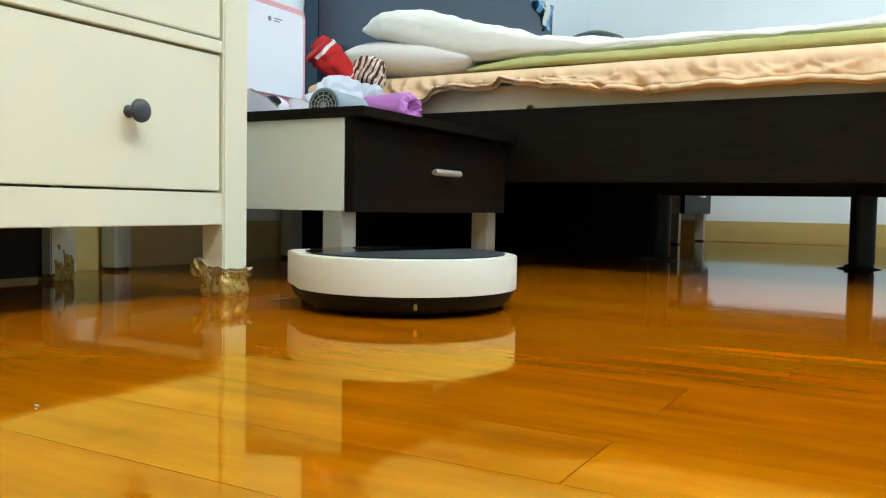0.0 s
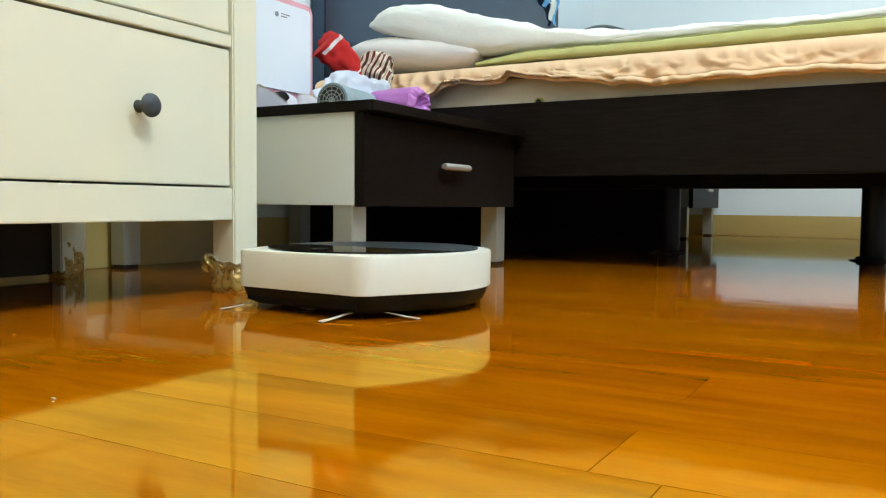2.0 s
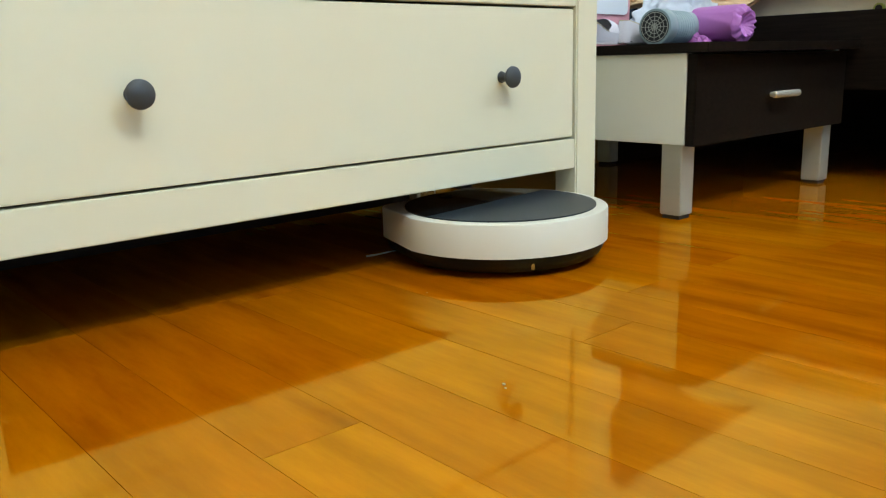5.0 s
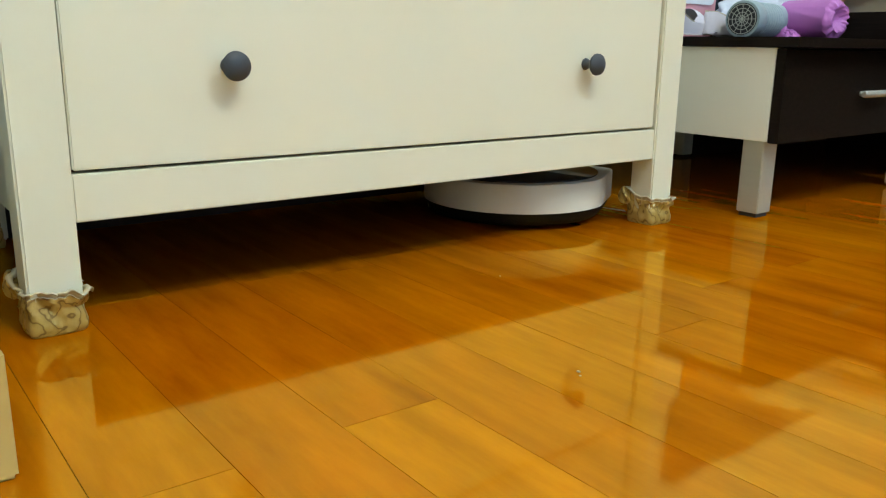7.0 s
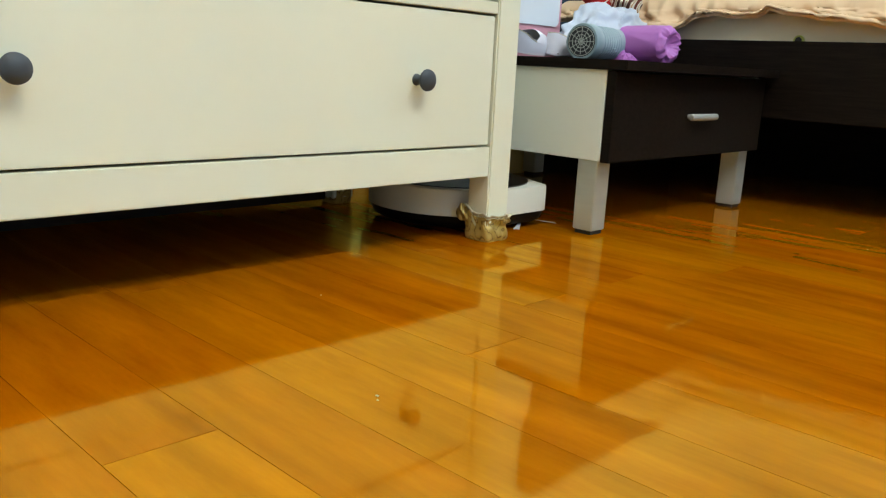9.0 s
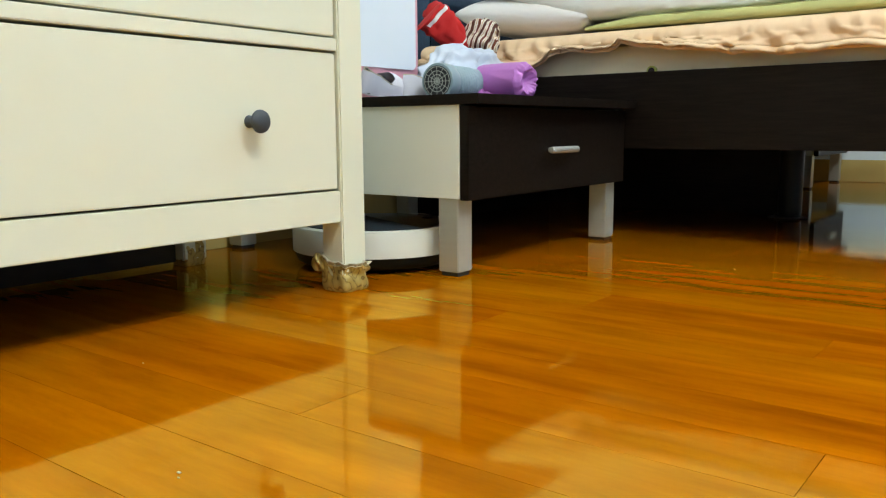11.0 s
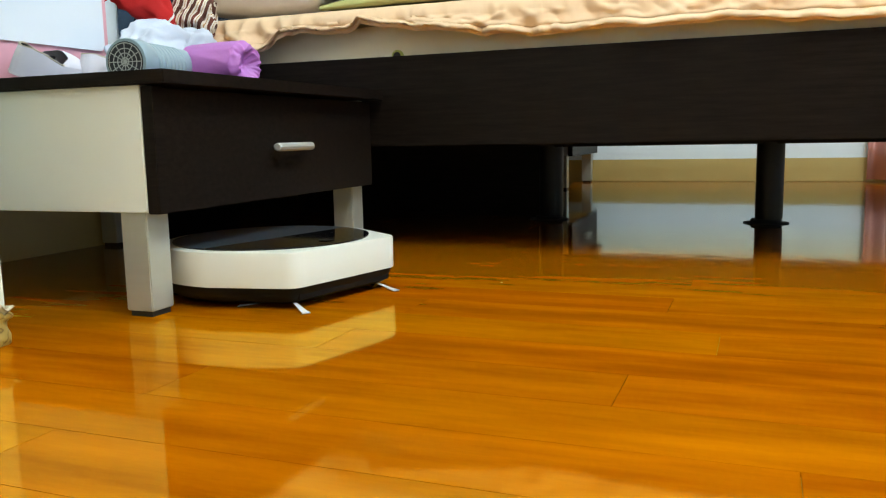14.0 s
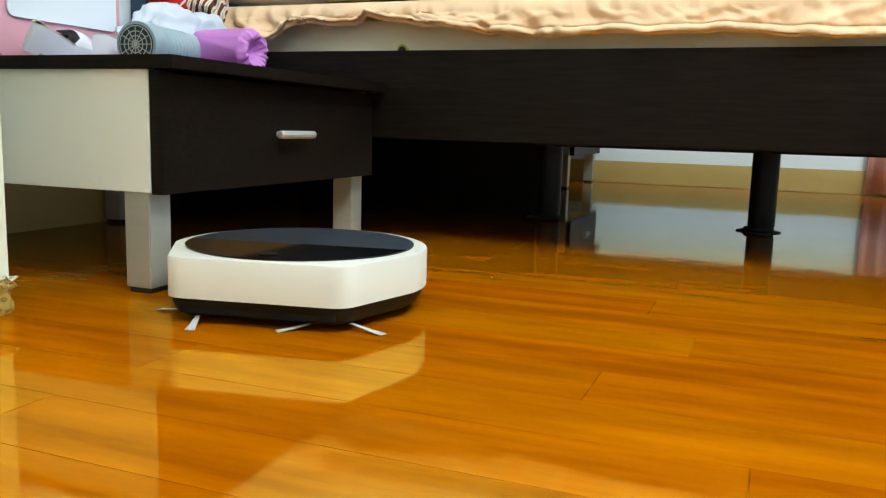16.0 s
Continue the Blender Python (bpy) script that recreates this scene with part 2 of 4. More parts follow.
def structure(name, bm, mat, label):
    return tagged(part(name, bm, mat), label, "", "", "structure")


# ---- the room ----
WX, FY, EX, SY, CZ = -0.12, 3.38, 3.4, -3.0, 2.55
structure("wall_west", box(WX - 0.1, WX, -1.16, FY, 0, CZ), WALL, "pale bluish-white painted wall behind the bed head")
structure("wall_north", box(WX - 0.1, EX + 0.1, FY, FY + 0.1, 0, CZ), WALL, "pale bluish-white painted wall beyond the bed")
structure("wall_east", box(EX, EX + 0.1, SY, FY, 0, CZ), WALLBLUE, "unseen blue-tinted wall at the foot of the room")
structure("wall_south", box(WX - 0.1, EX + 0.1, SY - 0.1, SY, 0, CZ), WALLDIM, "unseen dimmed wall closing the room")
structure("wall_corner", box(WX - 0.1, 0.79, SY, -1.16, 0, CZ), WALL, "painted wall corner beside the chest of drawers")
structure("ceiling", box(WX - 0.1, EX + 0.1, SY - 0.1, FY + 0.1, CZ, CZ + 0.1), CEIL, "plain white ceiling")


# ---- chest of drawers ----
def wrap(at, rear=False, name="leg_wrap"):
    """A gold brocade cloth tied round the foot of a leg, gathered and crumpled at its top."""
    bm = bmesh.new()
    steps, rings, seed = 110, [], at[1] * 7 + at[0] * 3
    levels = ((0.0, 0.035), (0.004, 0.0375), (0.011, 0.0385), (0.018, 0.0385), (0.025, 0.038), (0.032, 0.0375), (0.038, 0.0365), (0.043, 0.036), (0.047, 0.0365), (0.053, 0.0365), (0.058, 0.037), (0.059, 0.0355), (0.055, 0.0345), (0.05, 0.032))
    for n, (z, r) in enumerate(levels):
        ring = []
        for k in range(steps):
            a = 2 * math.pi * k / steps
            c, d = math.cos(a), math.sin(a)
            q = min(1.3, (abs(c) ** 8 + abs(d) ** 8) ** (-1 / 8))
            loose = max(0, n - 6) / 3
            fold = 0.0016 * (1 - 2.6 * abs(noise.noise((c * 1.9 + seed, d * 1.9 + z * 26, z * 24 + c * 2.5)))) - 0.0012 + 0.0008 * (1 - 2.6 * abs(noise.noise((c * 5 + seed, d * 5, z * 60)))) + 0.005 * min(1, loose) * noise.noise((c * 4 + seed, d * 4, z * 20 + 3))
            lift = 0.006 * min(1, loose) * noise.noise((c * 4.2 + seed, d * 4.2, 7))
            ear = math.exp(-(((a - 3.9 + math.pi) % (2 * math.pi)) - math.pi) ** 2 / 0.2) * min(1, loose)
            flare = math.exp(-(((a - 0.5 + math.pi) % (2 * math.pi)) - math.pi) ** 2 / 0.5) * min(1, loose) * (0.6 + 0.8 * math.sin(a * 9) ** 2)
            swirl = 0.0022 * (1 - 2 * abs(math.sin(2.5 * a + z * 70 + 2 * noise.noise((c * 2, d * 2, seed))))) * min(1, max(0, n - 3) / 3)
            if rear:
                ear, flare, lift = 0.0, 0.0, 0.5 * lift
            rr = (0.68 if rear else 0.82) * r * (0.1 + 0.9 * q) + fold + swirl + 0.005 * ear + 0.005 * flare
            ring.append(bm.verts.new((rr * c, rr * d, max(0, (1.2 if rear else 0.74) * z + lift + 0.014 * ear - 0.003 * flare + (0.002 * noise.noise((c * 3, d * 3, z * 60 + seed)) if n else 0)))))
        rings.append(ring)
    for a, b in zip(rings, rings[1:]):
        for k in range(steps):
            bm.faces.new((a[k], a[(k + 1) % steps], b[(k + 1) % steps], b[k]))
    bm.faces.new(rings[0])
    top = [(v.co.x, v.co.y, v.co.z) for v in rings[-3]]
    ob = part(name, bm, GOLDCLOTH, smooth=True)
    ob.location = at

    def hem_point(u, v):
        x, y, z = top[int(round(u * steps)) % steps]
        k = 1 + 0.16 * v * v + 0.05 * v * noise.noise((x * 160, y * 160, seed))
        return (x * k, y * k, z + 0.001 + 0.006 * math.sin(v * 2.2) + 0.003 * v * noise.noise((x * 120, y * 120, 5 + seed)))
    if rear:
        return tagged(ob, "tall brocade cloth wrapped tightly round a rear chest leg", "cloth wrap", "leg wraps")
    thicken(part("hem", grid(steps, 4, hem_point), HEMCLOTH, ob, "pale underside of the cloth's hem", "cloth"), 0.0008)

    def knot_point(u, v):
        a = 2 * math.pi * v
        c, d = math.cos(a), math.sin(a)
        r = (0.004 + 0.0075 * math.sin(math.pi * u) ** 0.6) * (1 + 0.4 * math.sin(3 * a + 5 * u + seed)) * (1 - 0.3 * u)
        return (-0.030 - 0.004 * u + r * c, -0.029 - 0.004 * u + r * d, 0.032 + 0.032 * u + 0.002 * noise.noise((c, d, u * 4 + seed)))
    bm = grid(18, 28, knot_point)
    bmesh.ops.remove_doubles(bm, verts=bm.verts, dist=0.0001)
    bmesh.ops.holes_fill(bm, edges=[e for e in bm.edges if e.is_boundary])
    part("knot", bm, GOLDCLOTH, ob, "twisted knot of gold cloth", True)
    return tagged(ob, "crumpled gold brocade cloth tied round a drawer chest leg", "cloth wrap", "leg wraps")


def chest():
    t = thing("chest_of_drawers", (0, 0, 0), "cream painted wooden chest of drawers on four legs", "chest of drawers")
    W, D, H, S = 1.08, 0.5, 0.95, 0.056
    for x0, x1 in ((D - 0.05, D), (0.0, 0.05)):
        for y0 in (-W, -S):
            part("leg", box(x0, x1, y0, y0 + S, 0.012, H, 0.0025), CREAM, t)
    for y0 in (-W + 0.01, -0.03):
        part("side_panel", box(0.05, D - 0.05, y0, y0 + 0.02, 0.12, H), CREAM, t)
    part("back_panel", box(0.006, 0.014, -W + S, -S, 0.12, H), CREAM, t)
    # added board: its dark brown stands in for the black shade under the chest
    part("back_apron", box(0.016, 0.022, -W + S, -S, 0.008, 0.1195), SHADEBOARD, t, "added dark board that keeps the space under the chest black")
    # unseen bottom coloured dark brown so less light bounces beneath the chest
    part("bottom_panel", box(0.02, D - 0.03, -W + S, -S, 0.135, 0.15), BOARD, t, "unseen bottom panel, darkened to cut bounce light")
    # top lengthened back to the wall to block light behind the chest
    part("top", box(-0.117, D + 0.016, -W - 0.018, 0.018, H, H + 0.028, 0.004), CREAM, t)
    part("bottom_rail", box(D - 0.026, D - 0.003, -W + S, -S, 0.1205, 0.173, 0.0015), CREAM, t)
    part("bottom_rail", box(0.003, 0.03, -W + S, -S, 0.1205, 0.173, 0.0015), CREAM, t)
    z = 0.1765
    for n in range(3):
        front = part("drawer_front", box(D - 0.026, D - 0.006, -W + S + 0.0025, -S - 0.0025, z, z + 0.2195, 0.0018), CREAM, t)
        part("drawer_box", box(0.04, D - 0.03, -W + S + 0.02, -S - 0.02, z + 0.01, z + 0.18), CREAM, t)
        for y in (-0.239, -0.841):
            prof = [(0.0095, 0.0), (0.0085, 0.003), (0.0062, 0.007), (0.0058, 0.0155), (0.0082, 0.019), (0.0148, 0.0212), (0.0172, 0.0244), (0.0166, 0.0278), (0.0125, 0.031), (0.0065, 0.0328), (0.001, 0.0333)]
            part("knob", lathe(prof, 28, "x", (D - 0.006, y, z + 0.11)), KNOB, front, "round charcoal drawer knob", True)
        z += 0.2235
        part("rail", box(D - 0.026, D - 0.003, -W + S, -S, z, z + 0.02, 0.0015), CREAM, t)
        z += 0.0235
    for x, y in ((D - 0.025, -S / 2), (D - 0.025, -W + S / 2), (0.025, -S / 2), (0.025, -W + S / 2)):
        wrap((x, y, 0), x < 0.1)


chest()


# ---- nightstands ----
def nightstand(name, y0, y1, label):
    t = thing(name, (0, 0, 0), label, "nightstand", "nightstands beside the bed")
    X0, X1 = -0.106, 0.578
    part("side_panel", box(X0, X1, y0, y0 + 0.018, 0.146, 0.317, 0.001), NSWHITE, t, "pale cream side panel")
    part("side_panel", box(X0, X1, y1 - 0.018, y1, 0.146, 0.317, 0.001), NSWHITE, t, "pale cream side panel")
    part("bottom_panel", box(X0, X1, y0 + 0.018, y1 - 0.018, 0.148, 0.163), NSWHITE, t)
    part("back_panel", box(X0, X0 + 0.01, y0 + 0.018, y1 - 0.018, 0.163, 0.317), DARKWOOD, t)
    part("top", box(X0 - 0.01, X1 + 0.046, y0 - 0.006, y1 + 0.004, 0.3175, 0.336, 0.0012), DARKX, t, "dark wenge top board")
    d = part("drawer_front", box(X1 + 0.001, X1 + 0.018, y0 + 0.0235, y1 - 0.001, 0.144, 0.3135, 0.001), DARKX, t, "dark wenge drawer front")
    part("front_stile", box(X1 + 0.001, X1 + 0.021, y0 + 0.001, y0 + 0.022, 0.144, 0.3155, 0.001), DARKWOOD, t, "dark wenge edge strip")
    yc = (y0 + y1) / 2
    part("handle", lathe([(0.0052, -0.055), (0.0068, -0.0535), (0.0072, -0.05), (0.0072, 0.05), (0.0068, 0.0535), (0.0052, 0.055)], 10, "y", (X1 + 0.036, yc, 0.229)), CHROME, d, "satin metal bar handle")
    for y in (-0.035, 0.035):
        part("handle_post", lathe([(0.005, 0.0), (0.005, 0.016)], 12, "x", (X1 + 0.019, yc + y, 0.229)), CHROME, d)
    for x in (X0 + 0.01, X1 - 0.05):
        for y in (y0 + 0.003, y1 - 0.048):
            leg = part("leg", box(x, x + 0.045, y, y + 0.045, 0.008, 0.148, 0.0015), STEEL, t, "brushed metal square leg")
            part("foot_pad", box(x + 0.004, x + 0.041, y + 0.004, y + 0.041, 0, 0.008), RUBBER, leg)
    return t


nightstand("nightstand", 0.167, 0.822, "wenge nightstand with cream sides and metal legs beside the bed")
nightstand("nightstand", 2.755, 3.345, "wenge nightstand with metal legs on the far side of the bed")


# ---- bed ----
BY0, BY1, BX1 = 0.838, 2.74, 2.12
bed = thing("bed", (0, 0, 0), "dark wenge double bed frame with high headboard", "bed")
part("side_rail", box(-0.06, BX1, BY0, BY0 + 0.028, 0.222, 0.405, 0.0015), DARKX, bed, "dark wenge side rail")
part("side_rail", box(-0.06, BX1, BY1 - 0.028, BY1, 0.268, 0.405, 0.0015), DARKX, bed)
part("foot_rail", box(BX1 - 0.028, BX1, BY0 + 0.028, BY1 - 0.028, 0.222, 0.405, 0.0015), DARKX, bed)
part("headboard", box(-0.115, -0.06, 0.897, 2.725, 0.33, 1.115, 0.003), GLOSSDARK, bed, "glossy dark headboard")
# matte base added below the gloss so the space under the bed stays black
part("headboard_base", box(-0.112, -0.063, BY0, BY1, 0.0, 0.329), DARKX, bed)
part("platform", box(-0.06, BX1 - 0.03, BY0 + 0.03, BY1 - 0.03, 0.3, 0.318), DARKX, bed)
part("support_panel", box(-0.06, 0.765, 1.60, 1.618, 0.0, 0.3), DARKX, bed)
part("support_beam", box(-0.06, BX1 - 0.03, 1.52, 1.58, 0.205, 0.3), DARKX, bed)
for x in (0.8, 1.375, 2.0):
    leg = part("leg", lathe([(0.033, 0.012), (0.034, 0.02), (0.034, 0.205), (0.033, 0.21)], 24, centre=(x, 1.55, 0)), LEGDARK, bed, "dark round bed leg", True)
    part("foot_pad", lathe([(0.056, 0.0), (0.056, 0.002), (0.040, 0.005), (0.036, 0.012)], 28, centre=(x - 0.006, 1.55, 0)), RUBBER, leg)
mat_ = tagged(part("mattress", box(-0.05, BX1 - 0.04, BY0 + 0.03, BY1 - 0.03, 0.32, 0.5, 0.03, 3), MATTRESS), "cream mattress lying in the bed frame", "mattress")


# ---- robot vacuum ----
def outline(grow=0.0, rear=0.1743):
    """The robot's plan: a round rear, sides and a flat front with two corners, forward along +y."""
    pts = []
    cx, cy, sx, sy = 0.115, 0.164, 0.164, 0.041

    def fillet(a, p, b, r, n=5):
        a, p, b = Vector(a), Vector(p), Vector(b)
        u, w = (a - p).normalized(), (b - p).normalized()
        s, e = p + u * r, p + w * r
        return [s.lerp(p, k / n).lerp(p.lerp(e, k / n), k / n) for k in range(n + 1)]
    pts += fillet((sx, sy), (cx, cy), (-cx, cy), 0.02)
    pts += fillet((cx, cy), (-cx, cy), (-sx, sy), 0.02)
    for k in range(41):
        a = math.radians(166 + (208 * k / 40))
        pts.append(Vector((rear * math.cos(a), rear * math.sin(a))))
    return [p * (1 + grow / 0.165) for p in pts]


def prism(levels):
    """A body through (z, grow) levels of the outline."""
    bm = bmesh.new()
    rings = [[bm.verts.new((p.x, p.y, z)) for p in outline(g)] for z, g in levels]
    n = len(rings[0])
    for a, b in zip(rings, rings[1:]):
        for k in range(n):
            bm.faces.new((a[k], a[(k + 1) % n], b[(k + 1) % n], b[k]))
    bm.faces.new(rings[0])
    bm.faces.new(rings[-1])
    return bm


robot = thing("robot_vacuum", (0, 0, 0), "white and black robot vacuum cleaner driving over the floor", "robot vacuum")
part("base", prism([(0.006, -0.03), (0.008, -0.018), (0.013, -0.010), (0.022, -0.006), (0.032, -0.003)]), RBLACK, robot, "black underbody", True)
part("shell", prism([(0.0315, -0.004), (0.0325, 0.0), (0.0805, 0.0), (0.0828, -0.0012), (0.0836, -0.004)]), RWHITE, robot, "white plastic shell ring", True)


def disc_half(front):
    bm = bmesh.new()
    r, c = 0.1555, 0.02
    a0 = math.asin(c / r)
    n = 48
    a, b = (a0, math.pi - a0) if front else (math.pi - a0, 2 * math.pi + a0)
    ring = [(r * math.cos(a + (b - a) * k / n), r * math.sin(a + (b - a) * k / n)) for k in range(n + 1)]
    lo = [bm.verts.new((x, y, 0.0838)) for x, y in ring]
    hi = [bm.verts.new((x, y, 0.0858)) for x, y in ring]
    bm.faces.new(hi)
    bm.faces.new(lo)
    for k in range(n + 1):
        bm.faces.new((lo[k], lo[(k + 1) % (n + 1)], hi[(k + 1) % (n + 1)], hi[k]))
    return bm


part("display_panel", disc_half(True), RGLOSS, robot, "glossy black front panel")
part("dust_lid", disc_half(False), RMATTE, robot, "matt charcoal rear lid")


part("camera_eye", lathe([(0.001, 0.0858), (0.011, 0.0858), (0.012, 0.0868), (0.001, 0.0872)], 24, centre=(0.0, 0.118, 0)), RBLACK, robot, "small round sensor", True)
part("front_seam", box(-0.1, 0.1, 0.154, 0.1575, 0.014, 0.03), RBLACK, robot)
GOLDPIN = material("brass_contact", (0.36, 0.27, 0.08), 0.35, metal=0.8)
pin = part("charge_contact", box(0.1655, 0.1682, -0.0025, 0.0025, 0.0135, 0.0255, 0.0008), GOLDPIN, robot, "small brass contact")
pin.rotation_euler = (0, 0, radians(234))
for x in (-0.105, 0.105):
    part("wheel", lathe([(0.026, -0.011), (0.03, -0.008), (0.03, 0.008), (0.026, 0.011)], 24, "x", (x, 0, 0.03)), RUBBER, robot, "black rubber drive wheel")


def brush_arm():
    """A tuft of pale bristles that widens and droops to the floor."""
    bm = bmesh.new()
    for k in range(7):
        spread = (k - 3) * 0.0007
        pts = [Vector((0.008, spread * 0.5, 0.002)), Vector((0.03, spread * 1.0, 0.0)), Vector((0.055, spread * 1.7, -0.004)), Vector((0.074, spread * 2.6, -0.0062))]
        prev = None
        for p in pts:
            ringv = [bm.verts.new(p + Vector((0, 0.0008 * math.cos(q), 0.0006 * math.sin(q)))) for q in (0.5, 2.6, 4.7)]
            if prev:
                for q in range(3):
                    bm.faces.new((prev[q], prev[(q + 1) % 3], ringv[(q + 1) % 3], ringv[q]))
            prev = ringv
    return bm


BRUSHES = []
for side in (-1, 1):
    brush = part("side_brush", lathe([(0.009, -0.001), (0.011, 0.001), (0.009, 0.004)], 16), RBLACK, robot, "spinning side brush")
    for k in range(3):
        arm = part("bristle_tuft", brush_arm(), BRISTLE, brush, "pale bristle tuft")
        arm.rotation_euler = (0, 0, 2 * math.pi * k / 3)
    BRUSHES.append((brush, side))


# ---- bedding ----
HEM = [(-0.05, 0.452), (0.15, 0.455), (0.22, 0.443), (0.29, 0.430), (0.345, 0.428), (0.375, 0.448), (0.40, 0.470), (0.44, 0.470), (0.54, 0.464), (0.58, 0.484), (0.63, 0.468),
       (0.75, 0.452), (0.92, 0.430), (1.02, 0.428), (1.07, 0.438), (1.15, 0.427), (1.29, 0.434), (1.47, 0.418), (1.7, 0.425), (2.1, 0.42)]


def quilt_point(u, v):
    x = -0.04 + 2.1 * u
    hem = curve_at(HEM, x) + 0.004 * noise.noise((x * 22, 0, 0)) + 0.003 * (1 - 2.4 * abs(noise.noise((x * 11, 4, 0))))
    fold = 0.5 + 0.5 * noise.noise((x * 9, 3.1, 0.7))
    crease = 0.015 * fold * (1 - 2.4 * abs(noise.noise((x * 8 + 1.6 * v, v * 1.5, 5.0)))) + (0.006 + 0.006 * max(0, 1 - x / 0.8)) * (1 - 2.4 * abs(noise.noise((x * 21 - 2.2 * v, v * 2, 2.0)))) + 0.002 * noise.noise((x * 60, v * 7, 8.0))
    if v < 0.4:
        w = v / 0.4
        return (x, 2.66 - (2.66 - 0.878) * w, 0.507 + 0.004 * noise.noise((x * 6, w * 6, 0)))
    if v < 0.55:
        a = (v - 0.4) / 0.15 * math.pi / 2
        return (x, 0.878 - 0.035 * math.sin(a) - crease * math.sin(a), 0.507 - 0.03 * (1 - math.cos(a)))
    w = (v - 0.55) / 0.45
    flare = 0.012 * w * w * (0.4 + fold) + 0.018 * w * math.exp(-((x - 0.28) / 0.09) ** 2)
    roll = 0.006 * math.exp(-((w - 0.9) / 0.07) ** 2) - 0.005 * math.exp(-((w - 0.72) / 0.05) ** 2)
    return (x, 0.843 - crease * (1 + w) - flare - roll, 0.477 + (hem - 0.477) * w)


quilt = part("quilt", grid(640, 56, quilt_point), PEACH, None, smooth="cloth")
thicken(quilt, 0.006)


def hem_layer(u, v):
    """The under layer of the hem, a little lower and further in than the upper one."""
    x, y, z = quilt_point(u, 0.93)
    return (x, y + 0.006 + 0.002 * v, z + 0.006 - (0.017 + 0.003 * noise.noise((x * 16, 2, 1))) * v)


thicken(part("hem", grid(400, 4, hem_layer), PEACH, quilt, "under layer of the quilt's hem", "cloth"), 0.003)
tagged(quilt, "peach cotton quilt with a puckered hem hanging over the mattress", "quilt")


def blanket_point(u, v):
    x = 0.44 + 1.6 * u
    lo = curve_at([(0.42, 0.522), (0.85, 0.513), (1.23, 0.512), (2.1, 0.512)], x)
    th = curve_at([(0.42, 0.003), (0.5, 0.012), (0.6, 0.02), (1.2, 0.026), (2.1, 0.03)], x)
    y = 0.866 + 0.035 * max(0, 1 - (x - 0.44) / 0.3) + 0.008 * noise.noise((x * 4, 0, 9)) + 0.002 * noise.noise((x * 40, 0, 9))
    a = math.pi * min(1, v / 0.5)
    if v <= 0.5:
        return (x, y + 0.012 * (1 - math.sin(a)), lo + th * (1 - math.cos(a)) / 2 + 0.002 * math.sin(a * 3) + 0.002 * noise.noise((x * 18, v * 6, 1)))
    w = (v - 0.5) / 0.5
    return (x, y + 0.012 + 1.75 * w, lo + th + 0.003 * noise.noise((x * 5, w * 8, 0)))


blanket = part("blanket", grid(240, 30, blanket_point), OLIVE, None, smooth="cloth")
thicken(blanket, 0.004)


def edge_tube(u, v):
    """Piping along the blanket's upper edge."""
    x, y, z = blanket_point(u, 0.46)
    a = 2 * math.pi * v
    return (x, y - 0.002 + 0.0035 * math.cos(a), z + 0.0035 * math.sin(a))


part("piping", grid(240, 8, edge_tube), material("dark_olive_piping", (0.22, 0.21, 0.06), 0.8), blanket, "dark olive piping", True)
tagged(blanket, "folded olive green blanket lying on the peach quilt", "blanket")

TOPZ = [(0.09, 0.66), (0.12, 0.685), (0.16, 0.700), (0.21, 0.707), (0.31, 0.692), (0.46, 0.646), (0.63, 0.597), (0.75, 0.578), (0.85, 0.566), (1.0, 0.560), (1.3, 0.556), (1.6, 0.566), (2.04, 0.56)]
LOWZ = [(0.09, 0.657), (0.12, 0.645), (0.22, 0.618), (0.36, 0.566), (0.43, 0.552), (0.6, 0.546), (0.85, 0.545), (2.04, 0.545)]


def duvet_point(u, v):
    x = 0.09 + 1.95 * u ** 1.3
    hi, lo = curve_at(TOPZ, x), curve_at(LOWZ, x)
    mid, half = (hi + lo) / 2, (hi - lo) / 2 + 0.002
    y0 = 0.885 + 0.012 * noise.noise((x * 5, 2, 0)) + 0.03 * max(0, 1 - (x - 0.09) / 0.08)
    puff = 0.010 * noise.noise((x * 7, v * 9, 0)) + 0.006 * (1 - 2 * abs(noise.noise((x * 12, v * 10, 4)))) + 0.003 * noise.noise((x * 30, v * 26, 4))
    if v <= 0.5:
        a = math.pi * v / 0.5
        return (x, y0 + 0.05 * (1 - math.sin(a)) ** 1.5, mid - half * math.cos(a) + puff * math.sin(a / 2))
    w = (v - 0.5) / 0.5
    return (x, y0 + 0.05 + 1.65 * w, hi + puff + 0.02 * math.sin(math.pi * w))


duvet = part("duvet", grid(200, 56, duvet_point), WHITECLOTH, None, smooth="cloth")
thicken(duvet, 0.004)
tagged(duvet, "rumpled white cotton duvet folded up at the bed head", "duvet")


